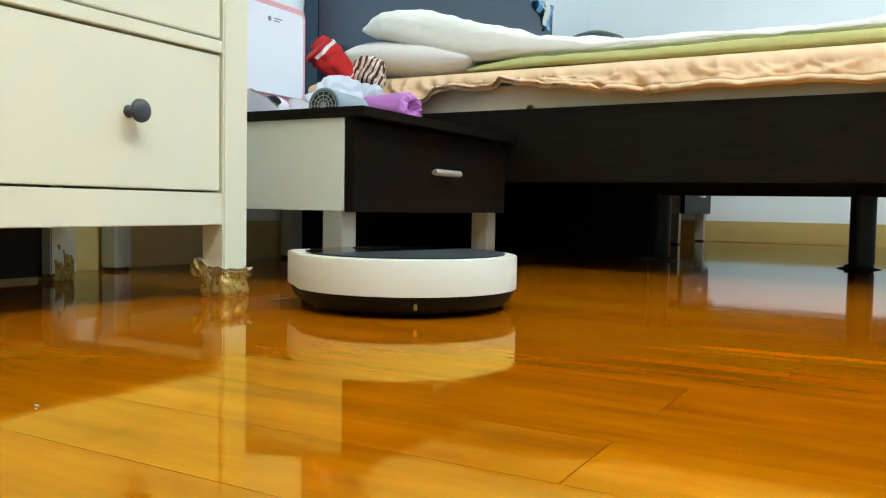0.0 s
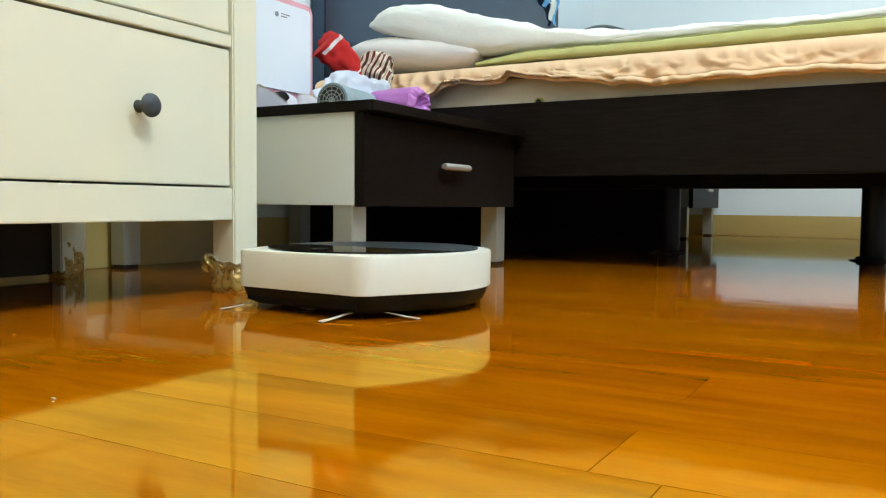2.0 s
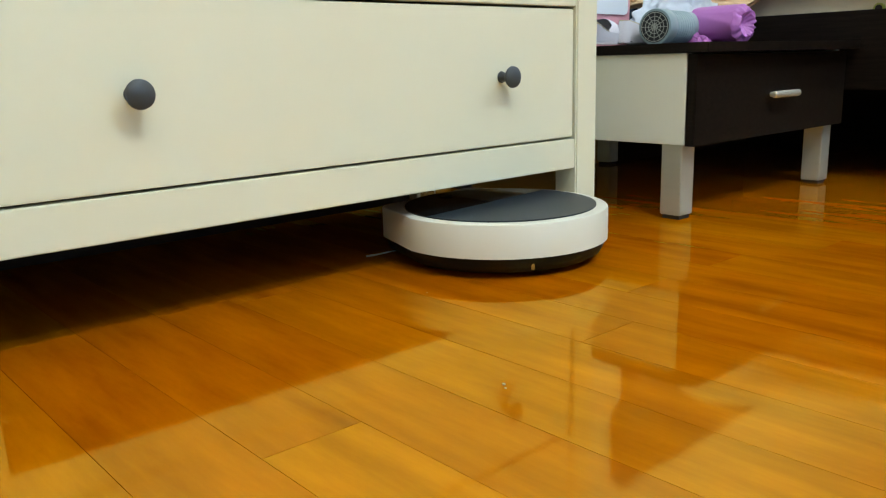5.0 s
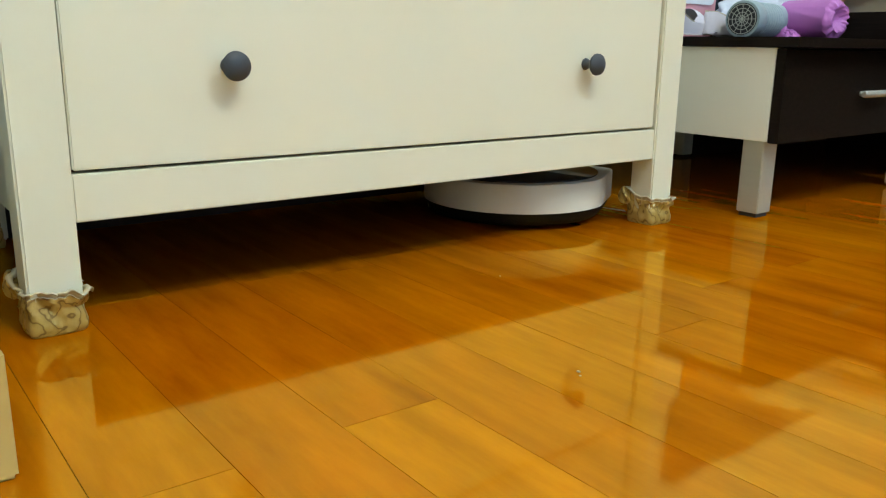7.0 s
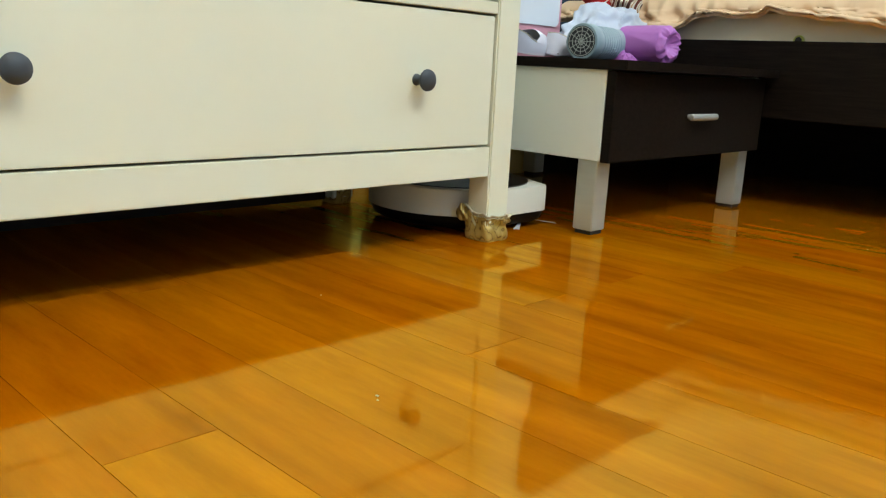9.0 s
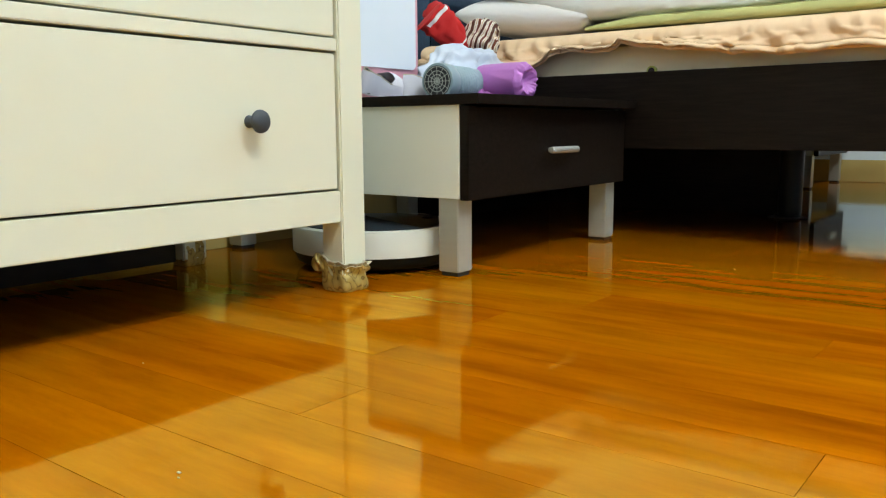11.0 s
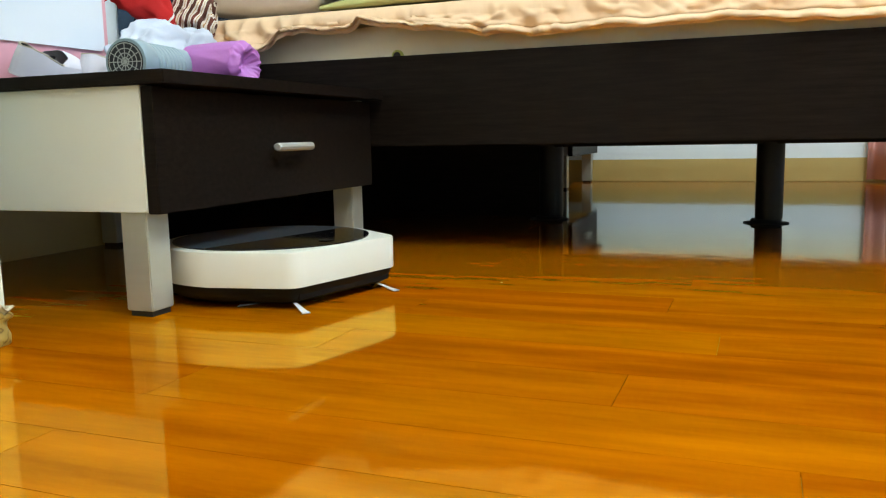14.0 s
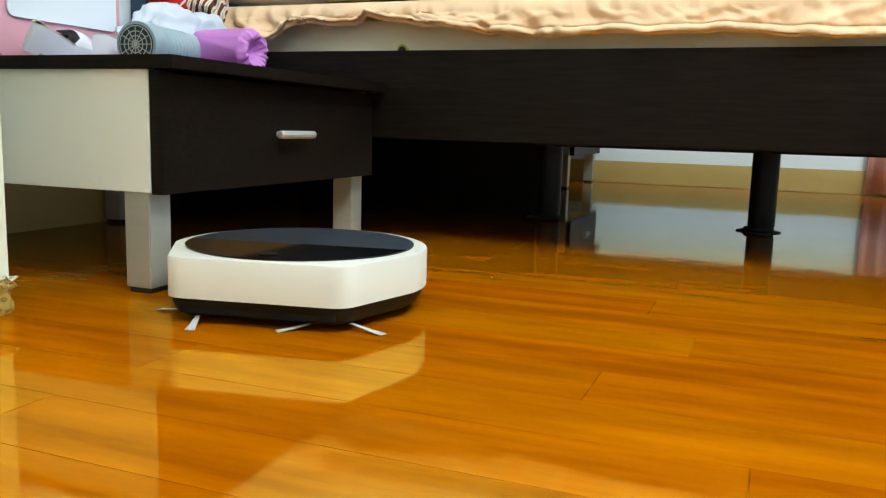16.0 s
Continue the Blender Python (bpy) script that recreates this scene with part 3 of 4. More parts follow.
def pillow(name, centre, size, mat, label, turn=(0, 0, 0), seed=0.0):
    bm = bmesh.new()
    bmesh.ops.create_grid(bm, x_segments=44, y_segments=44, size=1)
    low = bmesh.ops.duplicate(bm, geom=bm.verts[:] + bm.edges[:] + bm.faces[:])
    lower = {g for g in low["geom"] if isinstance(g, bmesh.types.BMVert)}
    for v in bm.verts:
        x, y = v.co.x, v.co.y
        e = max(0, (1 - x ** 4) * (1 - y ** 4)) ** 0.45
        n = 0.14 * noise.noise((x * 2.2 + seed, y * 2.2, seed)) + 0.08 * (1 - 2 * abs(noise.noise((x * 4 + seed, y * 4, seed))))
        pinch = 1 - 0.06 * (1 - abs(x)) * abs(y) ** 3
        v.co = Vector((x * size[0] / 2 * pinch, y * size[1] / 2, (-0.8 if v in lower else 1) * e * size[2] / 2 * (1 + n)))
    bmesh.ops.remove_doubles(bm, verts=bm.verts, dist=0.0005)
    ob = part(name, bm, mat, None, smooth="cloth")
    ob.matrix_world = pose(*centre, *turn)
    return tagged(ob, label, "pillow")


pillow("pillow", (0.245, 1.2, 0.572), (0.42, 0.64, 0.125), PILLOWCLOTH, "pale cotton pillow under the white duvet", (0, 6, 0), 3.0)

ring = lathe([(0.008, 0.0), (0.0085, -0.003), (0.0105, -0.004), (0.0125, -0.003), (0.013, 0.002)], 24, "y", (0.642, 0.866, 0.4075))
part("vent_ring", ring, material("yellow_green_plastic", (0.4, 0.42, 0.08), 0.35), mat_, "small yellow-green vent ring", True)
part("vent_hole", lathe([(0.001, -0.0045), (0.0082, -0.0045), (0.0082, -0.004), (0.001, -0.004)], 20, "y", (0.642, 0.866, 0.4075)), LEGDARK, mat_)


# ---- things on the nightstand ----
NS = 0.3364


def rounded_plate(y0, y1, z0, z1, x0, x1, r, n=6):
    bm = bmesh.new()
    pts = []
    for cy, cz, a0 in ((y1 - r, z1 - r, 0), (y0 + r, z1 - r, 90), (y0 + r, z0 + r, 180), (y1 - r, z0 + r, 270)):
        for k in range(n + 1):
            a = math.radians(a0 + 90 * k / n)
            pts.append((cy + r * math.cos(a), cz + r * math.sin(a)))
    lo = [bm.verts.new((x0, y, z)) for y, z in pts]
    hi = [bm.verts.new((x1, y, z)) for y, z in pts]
    bm.faces.new(lo)
    bm.faces.new(hi)
    for k in range(len(pts)):
        m = (k + 1) % len(pts)
        bm.faces.new((lo[k], lo[m], hi[m], hi[k]))
    return bm


PINK = material("pink_plastic", (0.72, 0.36, 0.42), 0.35)
PANELWHITE = material("glossy_white_panel", (0.78, 0.84, 0.9), 0.12, coat=0.4, mottling=0.02)
SHELLWHITE = material("white_plastic", (0.78, 0.8, 0.82), 0.35, mottling=0.02)
GREYMARK = material("grey_print", (0.2, 0.22, 0.26), 0.5)
unit = thing("panel_heater", (0, 0, 0), "white glossy flat appliance with pink rim standing on the nightstand", "heater")
part("back_shell", rounded_plate(0.284, 0.572, NS, 0.640, 0.10, 0.150, 0.022), SHELLWHITE, unit, "white plastic back shell")
part("rim", rounded_plate(0.288, 0.566, NS + 0.004, 0.634, 0.1505, 0.160, 0.022), PINK, unit, "pink plastic rim")
face = part("front_panel", rounded_plate(0.304, 0.553, 0.416, 0.620, 0.1605, 0.1645, 0.014), PANELWHITE, unit, "glossy white front panel")
part("mark", lathe([(0.001, 0), (0.006, 0), (0.006, 0.0006), (0.001, 0.0006)], 16, "x", (0.1646, 0.43, 0.590)), GREYMARK, face)
for k in range(2):
    part("mark", box(0.1646, 0.1651, 0.445, 0.475 - 0.01 * k, 0.5925 - 0.006 * k, 0.595 - 0.006 * k), GREYMARK, face)

# ribbed plastic tube with a spoked end
TEAL = material("grey_teal_plastic", (0.28, 0.37, 0.4), 0.4, mottling=0.05)
GRILLE = material("pale_grille", (0.42, 0.43, 0.38), 0.45)
TEALDARK = material("grille_recess_shade", (0.01, 0.012, 0.014), 0.5)
tube = thing("hair_dryer", (0.343, 0.408, NS + 0.0405), "grey-teal plastic hair dryer barrel with ribs and spoked grille", "hair dryer")
tube.rotation_euler = (0, 0, radians(7))
prof = [(0.034, 0.006), (0.0345, 0.0), (0.039, 0.0), (0.0405, 0.003), (0.0405, 0.034), (0.0385, 0.037)]
for k in range(8):
    y = 0.04 + 0.0115 * k
    prof += [(0.0365, y), (0.0365, y + 0.004), (0.038, y + 0.0055), (0.038, y + 0.009), (0.0365, y + 0.0105)]
prof += [(0.0368, 0.14), (0.0362, 0.2), (0.034, 0.225), (0.028, 0.236), (0.01, 0.24)]
part("barrel", lathe(prof[1:], 48, "y"), TEAL, tube, smooth=True)
# flat near-black disc paints the shade of the recess behind the spokes
part("grille_back", lathe([(0.001, -0.0017), (0.034, -0.0017), (0.034, -0.0004), (0.001, -0.0004)], 32, "y"), TEALDARK, tube)
for r in (0.007, 0.0145, 0.0225, 0.0315):
    part("grille_ring", lathe([(r - 0.0008, 0.0), (r - 0.0008, -0.002), (r + 0.0008, -0.002), (r + 0.0008, 0.0)], 28, "y"), GRILLE, tube)
for k in range(6):
    sp = part("grille_spoke", box(-0.031, 0.031, -0.002, 0.0, -0.0007, 0.0007), GRILLE, tube)
    sp.rotation_euler = (0, math.pi * k / 6, 0)


def lump(name, centre, size, mat, label, category, seed, ridge=0.25, turn=(0, 0, 0), freq=2.4, sharp=True, detail=5):
    """A crumpled cloth or bag: an egg folded along ridges, flat where it rests."""
    bm = bmesh.new()
    bmesh.ops.create_icosphere(bm, subdivisions=detail, radius=1)
    for v in bm.verts:
        p = v.co.copy()
        n1 = noise.noise(p * freq + Vector((seed, 0, 0)))
        n2 = noise.noise(p * freq * 2.3 + Vector((0, seed, 0)))
        n = (1 - 2 * abs(n1)) * 0.7 + (1 - 2 * abs(n2)) * 0.3 if sharp else n1
        q = p * (1 + ridge * (n - 0.4))
        v.co = Vector((q.x * size[0] / 2, q.y * size[1] / 2, q.z * size[2] / 2))
        v.co.z = max(v.co.z, -size[2] * 0.46)
    ob = part(name, bm, mat, None, smooth="cloth")
    ob.matrix_world = pose(*centre, *turn)
    return tagged(ob, label, category)


BAG = material("lavender_white_film", (0.56, 0.61, 0.7), 0.5, mottling=0.08, bump=0.5, bump_scale=40, bump_dist=0.003)
PURPLE = material("purple_film", (0.5, 0.17, 0.52), 0.45, bump=0.5, bump_scale=50, bump_dist=0.002, mottling=0.1)
RED = material("red_knit", (0.5, 0.008, 0.006), 0.85, bump=0.6, bump_scale=450, mottling=0.15)
lump("plastic_bag", (0.235, 0.625, 0.392), (0.11, 0.24, 0.15), BAG, "crumpled white plastic bag on the nightstand", "bag", 1.3, 0.42, freq=1.2)
lump("plastic_bag", (0.225, 0.715, 0.405), (0.13, 0.2, 0.12), BAG, "crumpled lavender white plastic bag under the red sock", "bag", 7.1, 0.42, (10, 0, 0), 1.3)

# purple roll lying lengthwise, its gathered end open towards the room
RA, RB = Vector((0.322, 0.605)), Vector((0.995, -0.1))


def roll_place(along, px, pz):
    """From the roll's own axis to the nightstand top."""
    return (RA.x + RB.x * along - RB.y * px, RA.y + RB.y * along + RB.x * px, max(NS + 0.0005, NS + 0.0435 + pz))


def roll_point(u, v):
    a = 2 * math.pi * v
    c, d = math.cos(a), math.sin(a)
    pleat = 1 - 2.2 * abs(noise.noise((c * 2.6, d * 2.6, 2)))
    crease = 1 - 2.2 * abs(noise.noise((u * 1.6 + c, c * 1.7, d * 1.7)))
    if u < 0.62:
        w = u / 0.62
        r = (0.0425 + 0.0018 * noise.noise((u * 2, c * 1.5, d * 1.5)) + 0.0014 * crease) * (0.4 + 0.6 * min(1, w / 0.08))
        return roll_place(0.128 * w + 0.004 * pleat * w ** 6, r * c, r * d)
    w = (u - 0.62) / 0.38
    ridge = 1 - 2.4 * abs(noise.noise((c * 1.9 + 1.4 * w, d * 2.3, 3 + 2 * w)))
    r = 0.0435 * (1 - w) ** 0.8 + 0.0018 * ridge * math.sin(math.pi * w) + 0.001
    along = 0.128 + 0.004 * pleat * (1 - w) + 0.014 * (1 - (1 - min(1, w * 1.6)) ** 2) + 0.005 * ridge * math.sin(math.pi * min(1, w * 1.15)) - 0.022 * max(0, w - 0.45)
    return roll_place(along, r * c, r * d + 0.006 * w * noise.noise((c * 2, w * 3, 4)))


bm = grid(110, 96, roll_point)
bmesh.ops.remove_doubles(bm, verts=bm.verts, dist=0.0002)
bmesh.ops.holes_fill(bm, edges=[e for e in bm.edges if e.is_boundary])
roll = tagged(part("plastic_roll", bm, PURPLE, None, smooth="cloth"), "rolled purple plastic bag with a gathered end on the nightstand", "plastic roll")


def flap_point(u, v):
    """A loose crumpled tail of the bag lying before the roll."""
    wave = 1 - 2.2 * abs(noise.noise((u * 4.5 + v, v * 2.4, 6)))
    fine = noise.noise((u * 13, v * 9, 2))
    hump = math.sin(math.pi * v) * math.sin(math.pi * min(1, 0.12 + 0.95 * u)) ** 0.6
    return roll_place(0.02 + 0.07 * u + 0.008 * noise.noise((v * 4, u * 2, 1)), -0.034 - 0.03 * v + 0.006 * fine, -0.042 + (0.006 + 0.02 * (1 - u)) * hump + (0.008 * wave + 0.003 * fine) * hump)


thicken(part("loose_tail", grid(36, 24, flap_point), PURPLE, roll, "crumpled purple loose tail", "cloth"), 0.001)

# red knitted sock draped over the bags
sock = thing("sock", (0, 0, 0), "red knitted sock with white stripes draped over plastic bags", "sock")


def sock_point(u, v):
    path = [(0.0, 0.15, 0.572, 0.515, 0.035), (0.25, 0.16, 0.615, 0.553, 0.044), (0.5, 0.17, 0.662, 0.532, 0.041), (0.75, 0.178, 0.705, 0.496, 0.034), (1.0, 0.186, 0.738, 0.465, 0.022)]
    x, y, z, r = (curve_at([(p[0], p[k]) for p in path], u) for k in (1, 2, 3, 4))
    end = max(0.02, math.sin(math.pi * min(1, max(0, (u * 0.94 + 0.03)))) ** 0.35)
    a = 2 * math.pi * v
    n = 0.95 + 0.25 * noise.noise((u * 5, math.cos(a) * 1.4, math.sin(a) * 1.4)) + 0.2 * (1 - 2 * abs(noise.noise((u * 7 + 3, math.cos(a) * 1.8, math.sin(a) * 1.8))))
    return (x + 0.55 * r * n * end * math.cos(a), y + r * n * end * math.sin(a) * 0.75, z + r * n * end * math.sin(a) * 0.7 + 0.3 * r * end * math.cos(a))


bm = grid(48, 32, sock_point)
bmesh.ops.remove_doubles(bm, verts=bm.verts, dist=0.0002)
part("leg_part", bm, RED, sock, smooth="cloth")


def cuff_point(u, v):
    a = 2 * math.pi * v
    r = 0.034 * (0.75 + 0.25 * math.sin(math.pi * u) ** 0.5) * (0.9 + 0.3 * (1 - 2 * abs(noise.noise((u * 4, math.cos(a) * 1.5, math.sin(a) * 1.5)))))
    return (0.14 + r * 0.8 * math.cos(a), 0.645 + 0.115 * u + r * 0.5 * math.sin(a), 0.572 - 0.06 * u ** 1.3 + r * 0.8 * math.sin(a))


bm = grid(24, 24, cuff_point)
bmesh.ops.remove_doubles(bm, verts=bm.verts, dist=0.0002)
bmesh.ops.holes_fill(bm, edges=[e for e in bm.edges if e.is_boundary])
part("foot_part", bm, RED, sock, smooth="cloth")
SOCKWHITE = material("white_knit", (0.75, 0.72, 0.68), 0.85, bump=0.5, bump_scale=450)
for u0, u1, v0, v1 in ((0.30, 0.355, -0.2, 0.3), (0.80, 0.83, -0.12, 0.1)):
    def stripe(u, v, u0=u0, u1=u1, v0=v0, v1=v1):
        vv = v0 + (v1 - v0) * v
        uu = u0 + (u1 - u0) * u + 0.05 * (vv - 0.05)
        p, q = Vector(sock_point(uu, vv)), Vector((curve_at([(0, 0.15), (1, 0.186)], uu), curve_at([(0, 0.572), (0.25, 0.615), (0.5, 0.662), (0.75, 0.705), (1, 0.738)], uu), curve_at([(0, 0.515), (0.25, 0.553), (0.5, 0.532), (0.75, 0.496), (1, 0.465)], uu)))
        return p + (p - q).normalized() * 0.0015
    part("stripe", grid(4, 24, stripe), SOCKWHITE, sock, "white knitted stripe", True)


def striped(name):
    m = material(name, (0.6, 0.5, 0.4), 0.85, bump=0.4, bump_scale=400)
    n, l = m.node_tree.nodes, m.node_tree.links
    w = n.new("ShaderNodeTexWave")
    w.inputs["Scale"].default_value, w.inputs["Distortion"].default_value, w.inputs["Detail Scale"].default_value = 11, 3.5, 1.2
    tc = n.new("ShaderNodeTexCoord")
    l.new(tc.outputs["Object"], w.inputs["Vector"])
    r = n.new("ShaderNodeValToRGB")
    e = r.color_ramp.elements
    r.color_ramp.interpolation = "CONSTANT"
    e[0].position, e[0].color = 0, (0.09, 0.025, 0.012, 1)
    e[1].position, e[1].color = 0.16, (0.7, 0.62, 0.5, 1)
    for p, c in ((0.5, (0.42, 0.22, 0.06, 1)), (0.62, (0.75, 0.68, 0.58, 1)), (0.9, (0.16, 0.04, 0.02, 1))):
        k = e.new(p)
        k.color = c
    l.new(w.outputs["Fac"], r.inputs[0])
    l.new(r.outputs[0], n["Principled BSDF"].inputs["Base Color"])
    return m


lump("striped_sock", (0.20, 0.785, 0.505), (0.088, 0.095, 0.1), striped("striped_knit"), "bundled brown and cream striped sock beside the pillow", "sock", 4.2, 0.42, (35, 20, 25), 1.3)

# canvas shoes
CANVAS = material("white_canvas", (0.72, 0.7, 0.76), 0.8, bump=0.6, bump_scale=600, mottling=0.05)
LINING = material("dark_lining", (0.05, 0.055, 0.06), 0.8)
TRIM = material("beige_trim", (0.55, 0.48, 0.36), 0.7)
SOLE = material("off_white_rubber", (0.68, 0.66, 0.62), 0.6)


def shoe_half(u):
    """Half width of the shoe from heel (0) to toe (1)."""
    return 0.034 * (4 * max(0, u * (1 - u))) ** 0.42 * (0.86 + 0.28 * u)


RIM = [(0, 0.05), (0.08, 0.0495), (0.18, 0.046), (0.3, 0.039), (0.42, 0.031), (0.6, 0.027), (0.8, 0.021), (1, 0.017)]
SHOE = 0.155


def shoe_wall(t, v, inset=0.0):
    """A point on the wall round the shoe: t runs from the heel round the toe and back, v from sole to rim."""
    u = (1 - math.cos(2 * math.pi * t)) / 2
    side = 1 if t % 1 < 0.5 else -1
    lean = 1 - 0.16 * v * v
    x = side * max(0, shoe_half(u) - inset) * lean
    y = SHOE * (u + (0.5 - u) * inset * 9) + 0.006 * v * v * (1 - u) ** 4
    return (x, y, 0.008 + curve_at(RIM, u) * v + 0.0012 * noise.noise((x * 60, y * 60, v * 2)))


def shoe():
    t = thing("canvas_shoe", (0, 0, 0), "white canvas slip-on shoe with beige edging on the nightstand", "shoe", "pair of canvas shoes")
    part("upper", grid(96, 8, lambda a, v: shoe_wall(a, v)), CANVAS, t, smooth="cloth")
    part("lining", grid(60, 8, lambda a, v: shoe_wall(0.7 + 0.6 * a, v * 0.99, 0.0022)), LINING, t, "dark shoe lining", "cloth")

    def vamp(a, v):
        u, b = 0.44 + 0.555 * a, 2 * v - 1
        dome = 0.018 * math.sin(math.pi * min(1, 0.25 + 0.75 * a)) ** 0.8
        dip = 0.03 * (1 - b * b) * max(0, 1 - a * 5)
        return (shoe_half(u) * 0.84 * b, SHOE * u + dip * (1 if a < 0.2 else 0), 0.008 + curve_at(RIM, u) + dome * (1 - b * b) ** 0.8)
    part("vamp", grid(26, 20, vamp), CANVAS, t, smooth="cloth")
    part("insole", box(-0.022, 0.022, 0.014, 0.11, 0.0112, 0.0128, 0.0005), LINING, t)
    part("sole", grid(96, 4, lambda a, v: (shoe_wall(a, 0)[0] * (1.07 if 0.25 < v < 0.9 else 0.0), SHOE / 2 + (shoe_wall(a, 0)[1] - SHOE / 2) * (1.02 if 0.25 < v < 0.9 else 0.0), 0.0005 if v < 0.4 else 0.0105)), SOLE, t)
    part("strap", grid(12, 2, lambda a, v: ((a - 0.5) * 0.052, 0.042 + 0.009 * v, 0.034 - 0.012 * math.sin(math.pi * a))), TRIM, t, "pale pull strap", True)
    bm = bmesh.new()
    prev = None
    for k in range(49):
        c = Vector(shoe_wall(0.765 + 0.47 * k / 48, 1.0, 0.001))
        ringv = [bm.verts.new(c + Vector((0.0019 * math.cos(q), 0.0012 * math.cos(q), 0.0019 * math.sin(q)))) for q in (0, 1.05, 2.09, 3.14, 4.19, 5.24)]
        if prev:
            for q in range(6):
                bm.faces.new((prev[q], prev[(q + 1) % 6], ringv[(q + 1) % 6], ringv[q]))
        prev = ringv
    part("edging", bm, TRIM, t, "beige edging", True)
    return t


first = shoe()
first.matrix_world = pose(0.207, 0.292, NS + 0.013, 0, 26, -4)
copy_thing(first, pose(0.254, 0.398, NS + 0.001, 0, 4, 4))


# ---- beyond the bed ----
CURTAIN = material("pink_curtain", (0.6, 0.3, 0.26), 0.8, bump=0.3, mottling=0.12)
cur = part("curtain", grid(120, 12, lambda u, v: (1.79 + 0.7 * u, 3.32 + 0.025 * math.sin(u * 42) + 0.01 * noise.noise((u * 9, v, 0)), 0.012 + 2.2 * v)), CURTAIN, None, smooth=True)
thicken(cur, 0.003)
tagged(cur, "pale pink pleated curtain hanging by the far wall", "curtain")
lamp = thing("table_lamp", (0.05, 3.05, NS), "dark green table lamp with a domed shade on the far nightstand", "table lamp")
GREEN = material("dark_green_enamel", (0.02, 0.04, 0.03), 0.3)
part("base", lathe([(0.08, 0), (0.085, 0.006), (0.07, 0.018), (0.015, 0.026)], 28), GREEN, lamp, smooth=True)
part("stem", lathe([(0.012, 0.02), (0.01, 0.6)], 14), GREEN, lamp, smooth=True)
part("shade", lathe([(0.2, 0.5), (0.205, 0.54), (0.19, 0.64), (0.14, 0.705), (0.06, 0.735), (0.01, 0.738)], 36), GREEN, lamp, "dark green domed shade", True)
STRAPBLUE = material("blue_fabric", (0.16, 0.45, 0.8), 0.7)
straps = thing("clothing_strap", (-0.055, 2.58, 1.122), "blue and white fabric straps hanging over the headboard corner", "strap")
for k, (y, w, drop, m) in enumerate(((-0.05, 0.05, 0.05, STRAPBLUE), (0.02, 0.06, 0.10, WHITECLOTH), (0.075, 0.03, 0.12, STRAPBLUE), (-0.01, 0.03, 0.04, WHITECLOTH))):
    def strap(u, v, y=y, w=w, drop=drop, k=k):
        a = u * 3
        if a < 1:
            return (-0.05 + 0.05 * a, y + w * (v - 0.5), 0.004 + 0.002 * k)
        b = (a - 1) / 2
        return (0.006 + 0.004 * k + 0.01 * math.sin(b * 4 + k), y + w * (v - 0.5) + 0.02 * b * math.sin(k * 2.0), 0.004 + 0.002 * k - drop * b)
    thicken(part("strap", grid(18, 4, strap), m, straps, smooth=True), 0.002)

# ---- skirting ----
structure("baseboard", box(WX, WX + 0.012, -1.148, FY - 0.016, 0, 0.108, 0.002), SKIRT, "beige tiled skirting along the bed head wall")
structure("baseboard", box(WX, EX, FY - 0.014, FY, 0, 0.108, 0.002), SKIRT, "beige tiled skirting along the far wall")
structure("baseboard", box(0.79, 0.808, SY, -1.148, 0, 0.099, 0.003), SKIRT, "beige tiled skirting round the wall corner")
structure("baseboard", box(WX + 0.012, 0.79, -1.16, -1.148, 0, 0.099, 0.003), SKIRT, "beige tiled skirting round the wall corner")
CRUMB = material("pale_crumb", (0.5, 0.42, 0.3), 0.7)
bm = bmesh.new()
rnd = random.Random(8)
for x, y in ((0.913, -0.668), (0.905, -0.662), (0.74, 0.62), (0.96, 0.55), (0.6, -0.5)):
    c = 0.0006 + 0.0005 * rnd.random()
    box(x - c * 1.5, x + c * 1.5, y - c, y + c, 0.0002, c, 0, 1, bm)
tagged(part("crumbs", bm, CRUMB), "pale crumbs and dust specks scattered on the floor", "crumbs", "", "stuff")


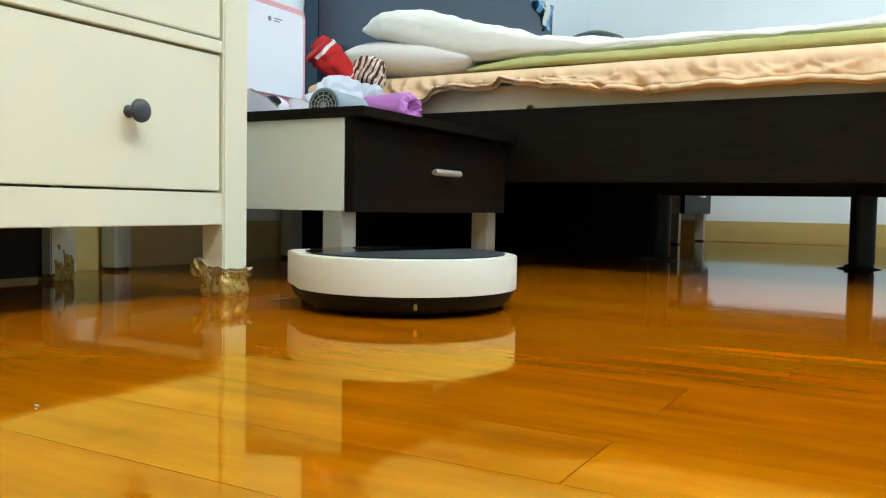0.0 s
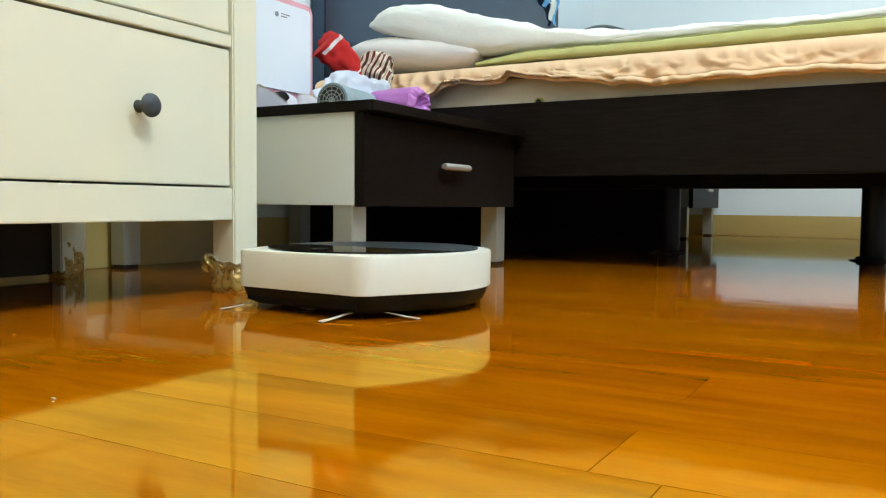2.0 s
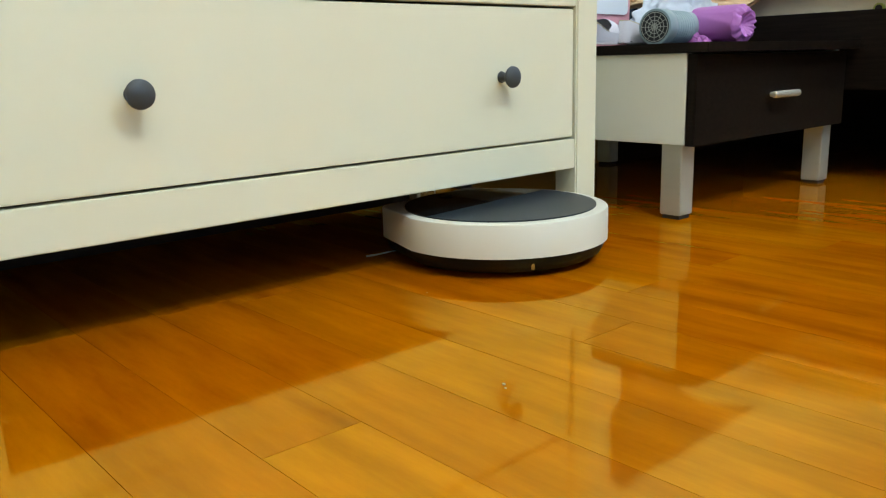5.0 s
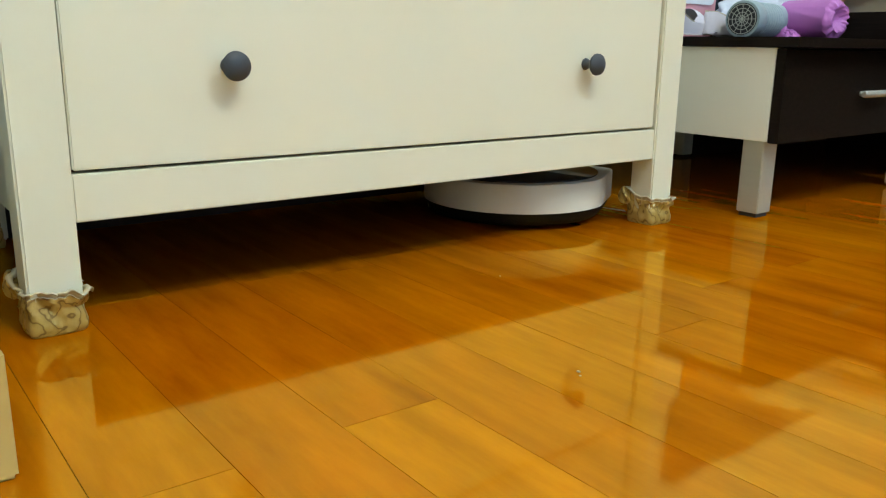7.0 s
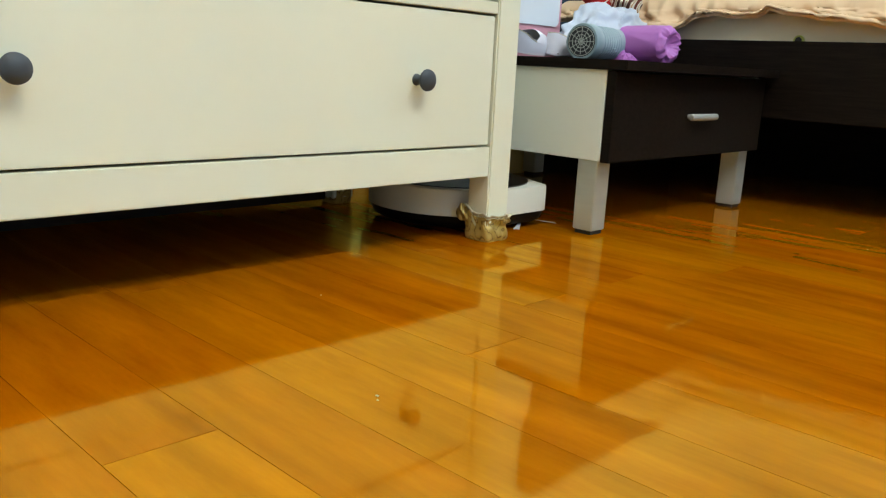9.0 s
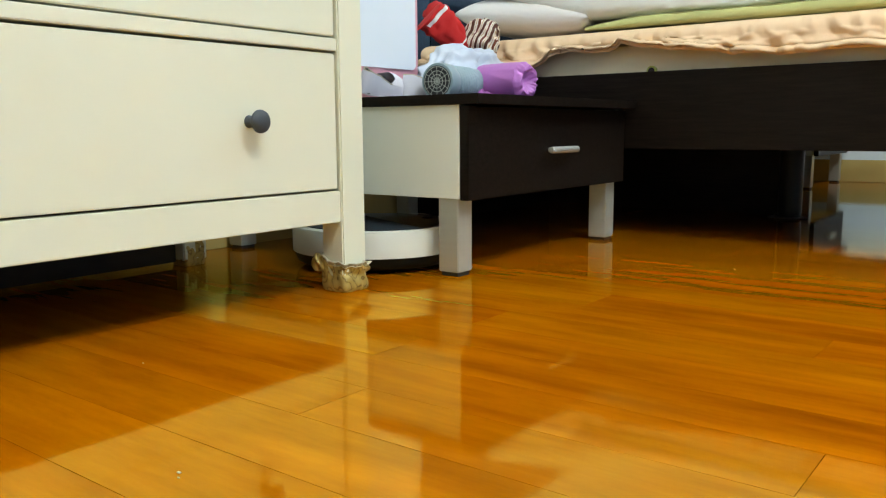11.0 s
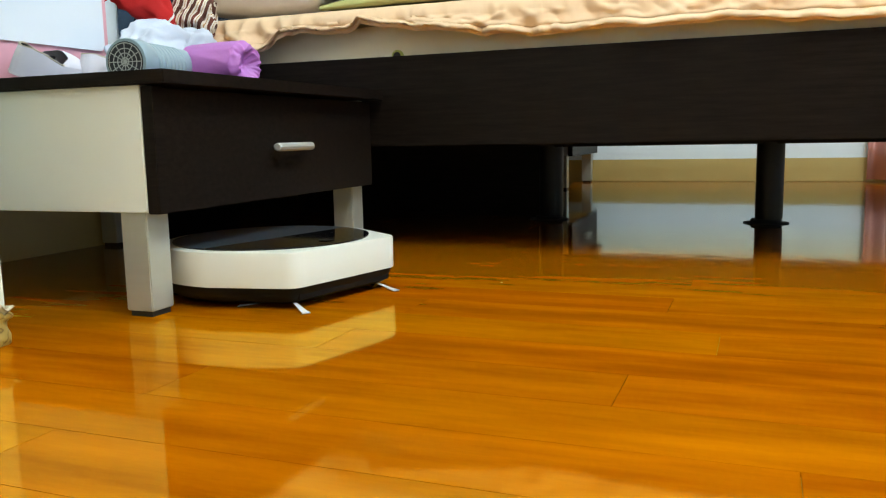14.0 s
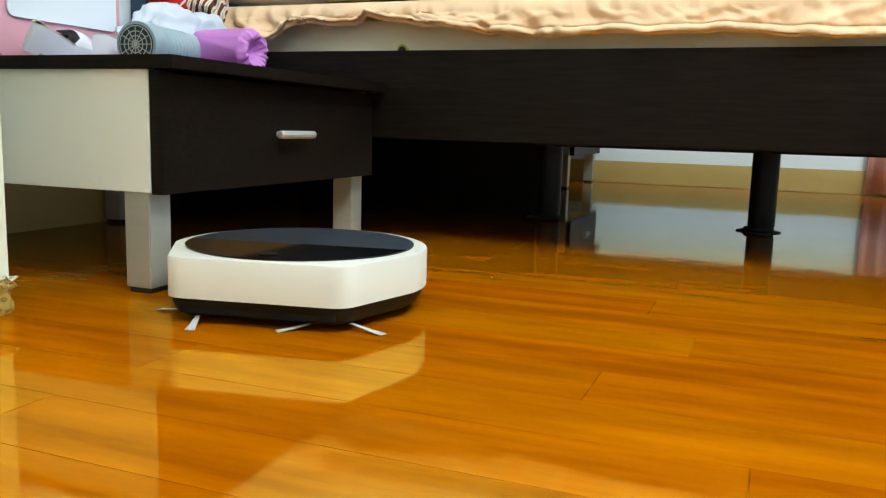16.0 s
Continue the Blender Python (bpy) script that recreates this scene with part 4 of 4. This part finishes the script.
# ---- floor planks ----
floor = structure("floor", box(WX - 0.1, EX, SY, FY, -0.05, -0.004), JOINT, "glossy varnished orange-brown plank floor")
PITCH, Y0 = 0.1005, -0.009
JOINTS = {-11: 0.885, -9: 0.874, -7: 0.45, -6: 1.308, -5: 0.88, -4: 1.314, -3: 0.797, -2: 1.384, -1: 0.802, 0: 1.234, 1: 0.874, 2: 1.313, 4: 1.24, 8: 1.173}
meshes = {}
rnd = random.Random(5)
for row in range(-30, 34):
    y = Y0 + row * PITCH
    j = JOINTS.get(row, (0.84 if row % 2 else 1.29) + rnd.uniform(-0.06, 0.06))
    xs = [j + 0.9 * k for k in range(-4, 6)]
    xs = [WX] + [v for v in xs if WX + 0.05 < v < EX - 0.05] + [EX]
    if y + PITCH < SY or y > FY:
        continue
    for a, b in zip(xs, xs[1:]):
        length = round(b - a, 3)
        if length not in meshes:
            bm = box(0.0003, length - 0.0003, 0.0003, PITCH - 0.0003, -0.006, 0)
            me = bpy.data.meshes.new("plank")
            bm.to_mesh(me)
            bm.free()
            me.materials.append(FLOOR)
            meshes[length] = me
        ob = new("plank", meshes[length])
        ob.parent = floor
        ob.location = (a, y, 0)



def motions():
    walk(robot, [(t, pose(x, y, 0, 0, 0, heading - 90)) for t, x, y, heading in ROBOT])
    for n, (brush, side) in enumerate(BRUSHES):
        rows = []
        for k in range(161):
            rows.append((k / 10, pose(side * 0.088, 0.122, 0.0075, 0, 0, side * (62 * k + 25 * n))))
        walk(brush, rows)


ROBOT = [
    (0, 0.795, 0.039, 163),
    (0.5, 0.764, 0.045, 165),
    (1, 0.770, 0.058, 229),
    (1.5, 0.767, 0.029, 275),
    (2, 0.767, -0.040, 265),
    (2.5, 0.751, -0.098, 245),
    (3, 0.722, -0.157, 230),
    (3.5, 0.676, -0.190, 220),
    (4, 0.633, -0.217, 210),
    (4.5, 0.571, -0.245, 197),
    (5, 0.511, -0.264, 187),
    (5.2, 0.472, -0.274, 184),
    (5.7, 0.400, -0.284, 178),
    (6.3, 0.325, -0.265, 150),
    (6.8, 0.285, -0.212, 112),
    (7.3, 0.271, -0.145, 84),
    (8, 0.264, -0.055, 74),
    (8.5, 0.269, 0.031, 69),
    (8.7, 0.279, 0.052, 66),
    (9.4, 0.290, 0.095, 66),
    (10.1, 0.302, 0.148, 66),
    (11, 0.327, 0.222, 66),
    (11.5, 0.352, 0.288, 64),
    (12, 0.383, 0.343, 49),
    (12.5, 0.426, 0.377, 30),
    (13, 0.487, 0.412, 17),
    (13.5, 0.550, 0.420, 3),
    (14, 0.616, 0.410, -14),
    (14.5, 0.674, 0.384, -29),
    (15, 0.727, 0.342, -48),
    (15.5, 0.764, 0.290, -64),
    (16, 0.785, 0.231, -79),
]

motions()
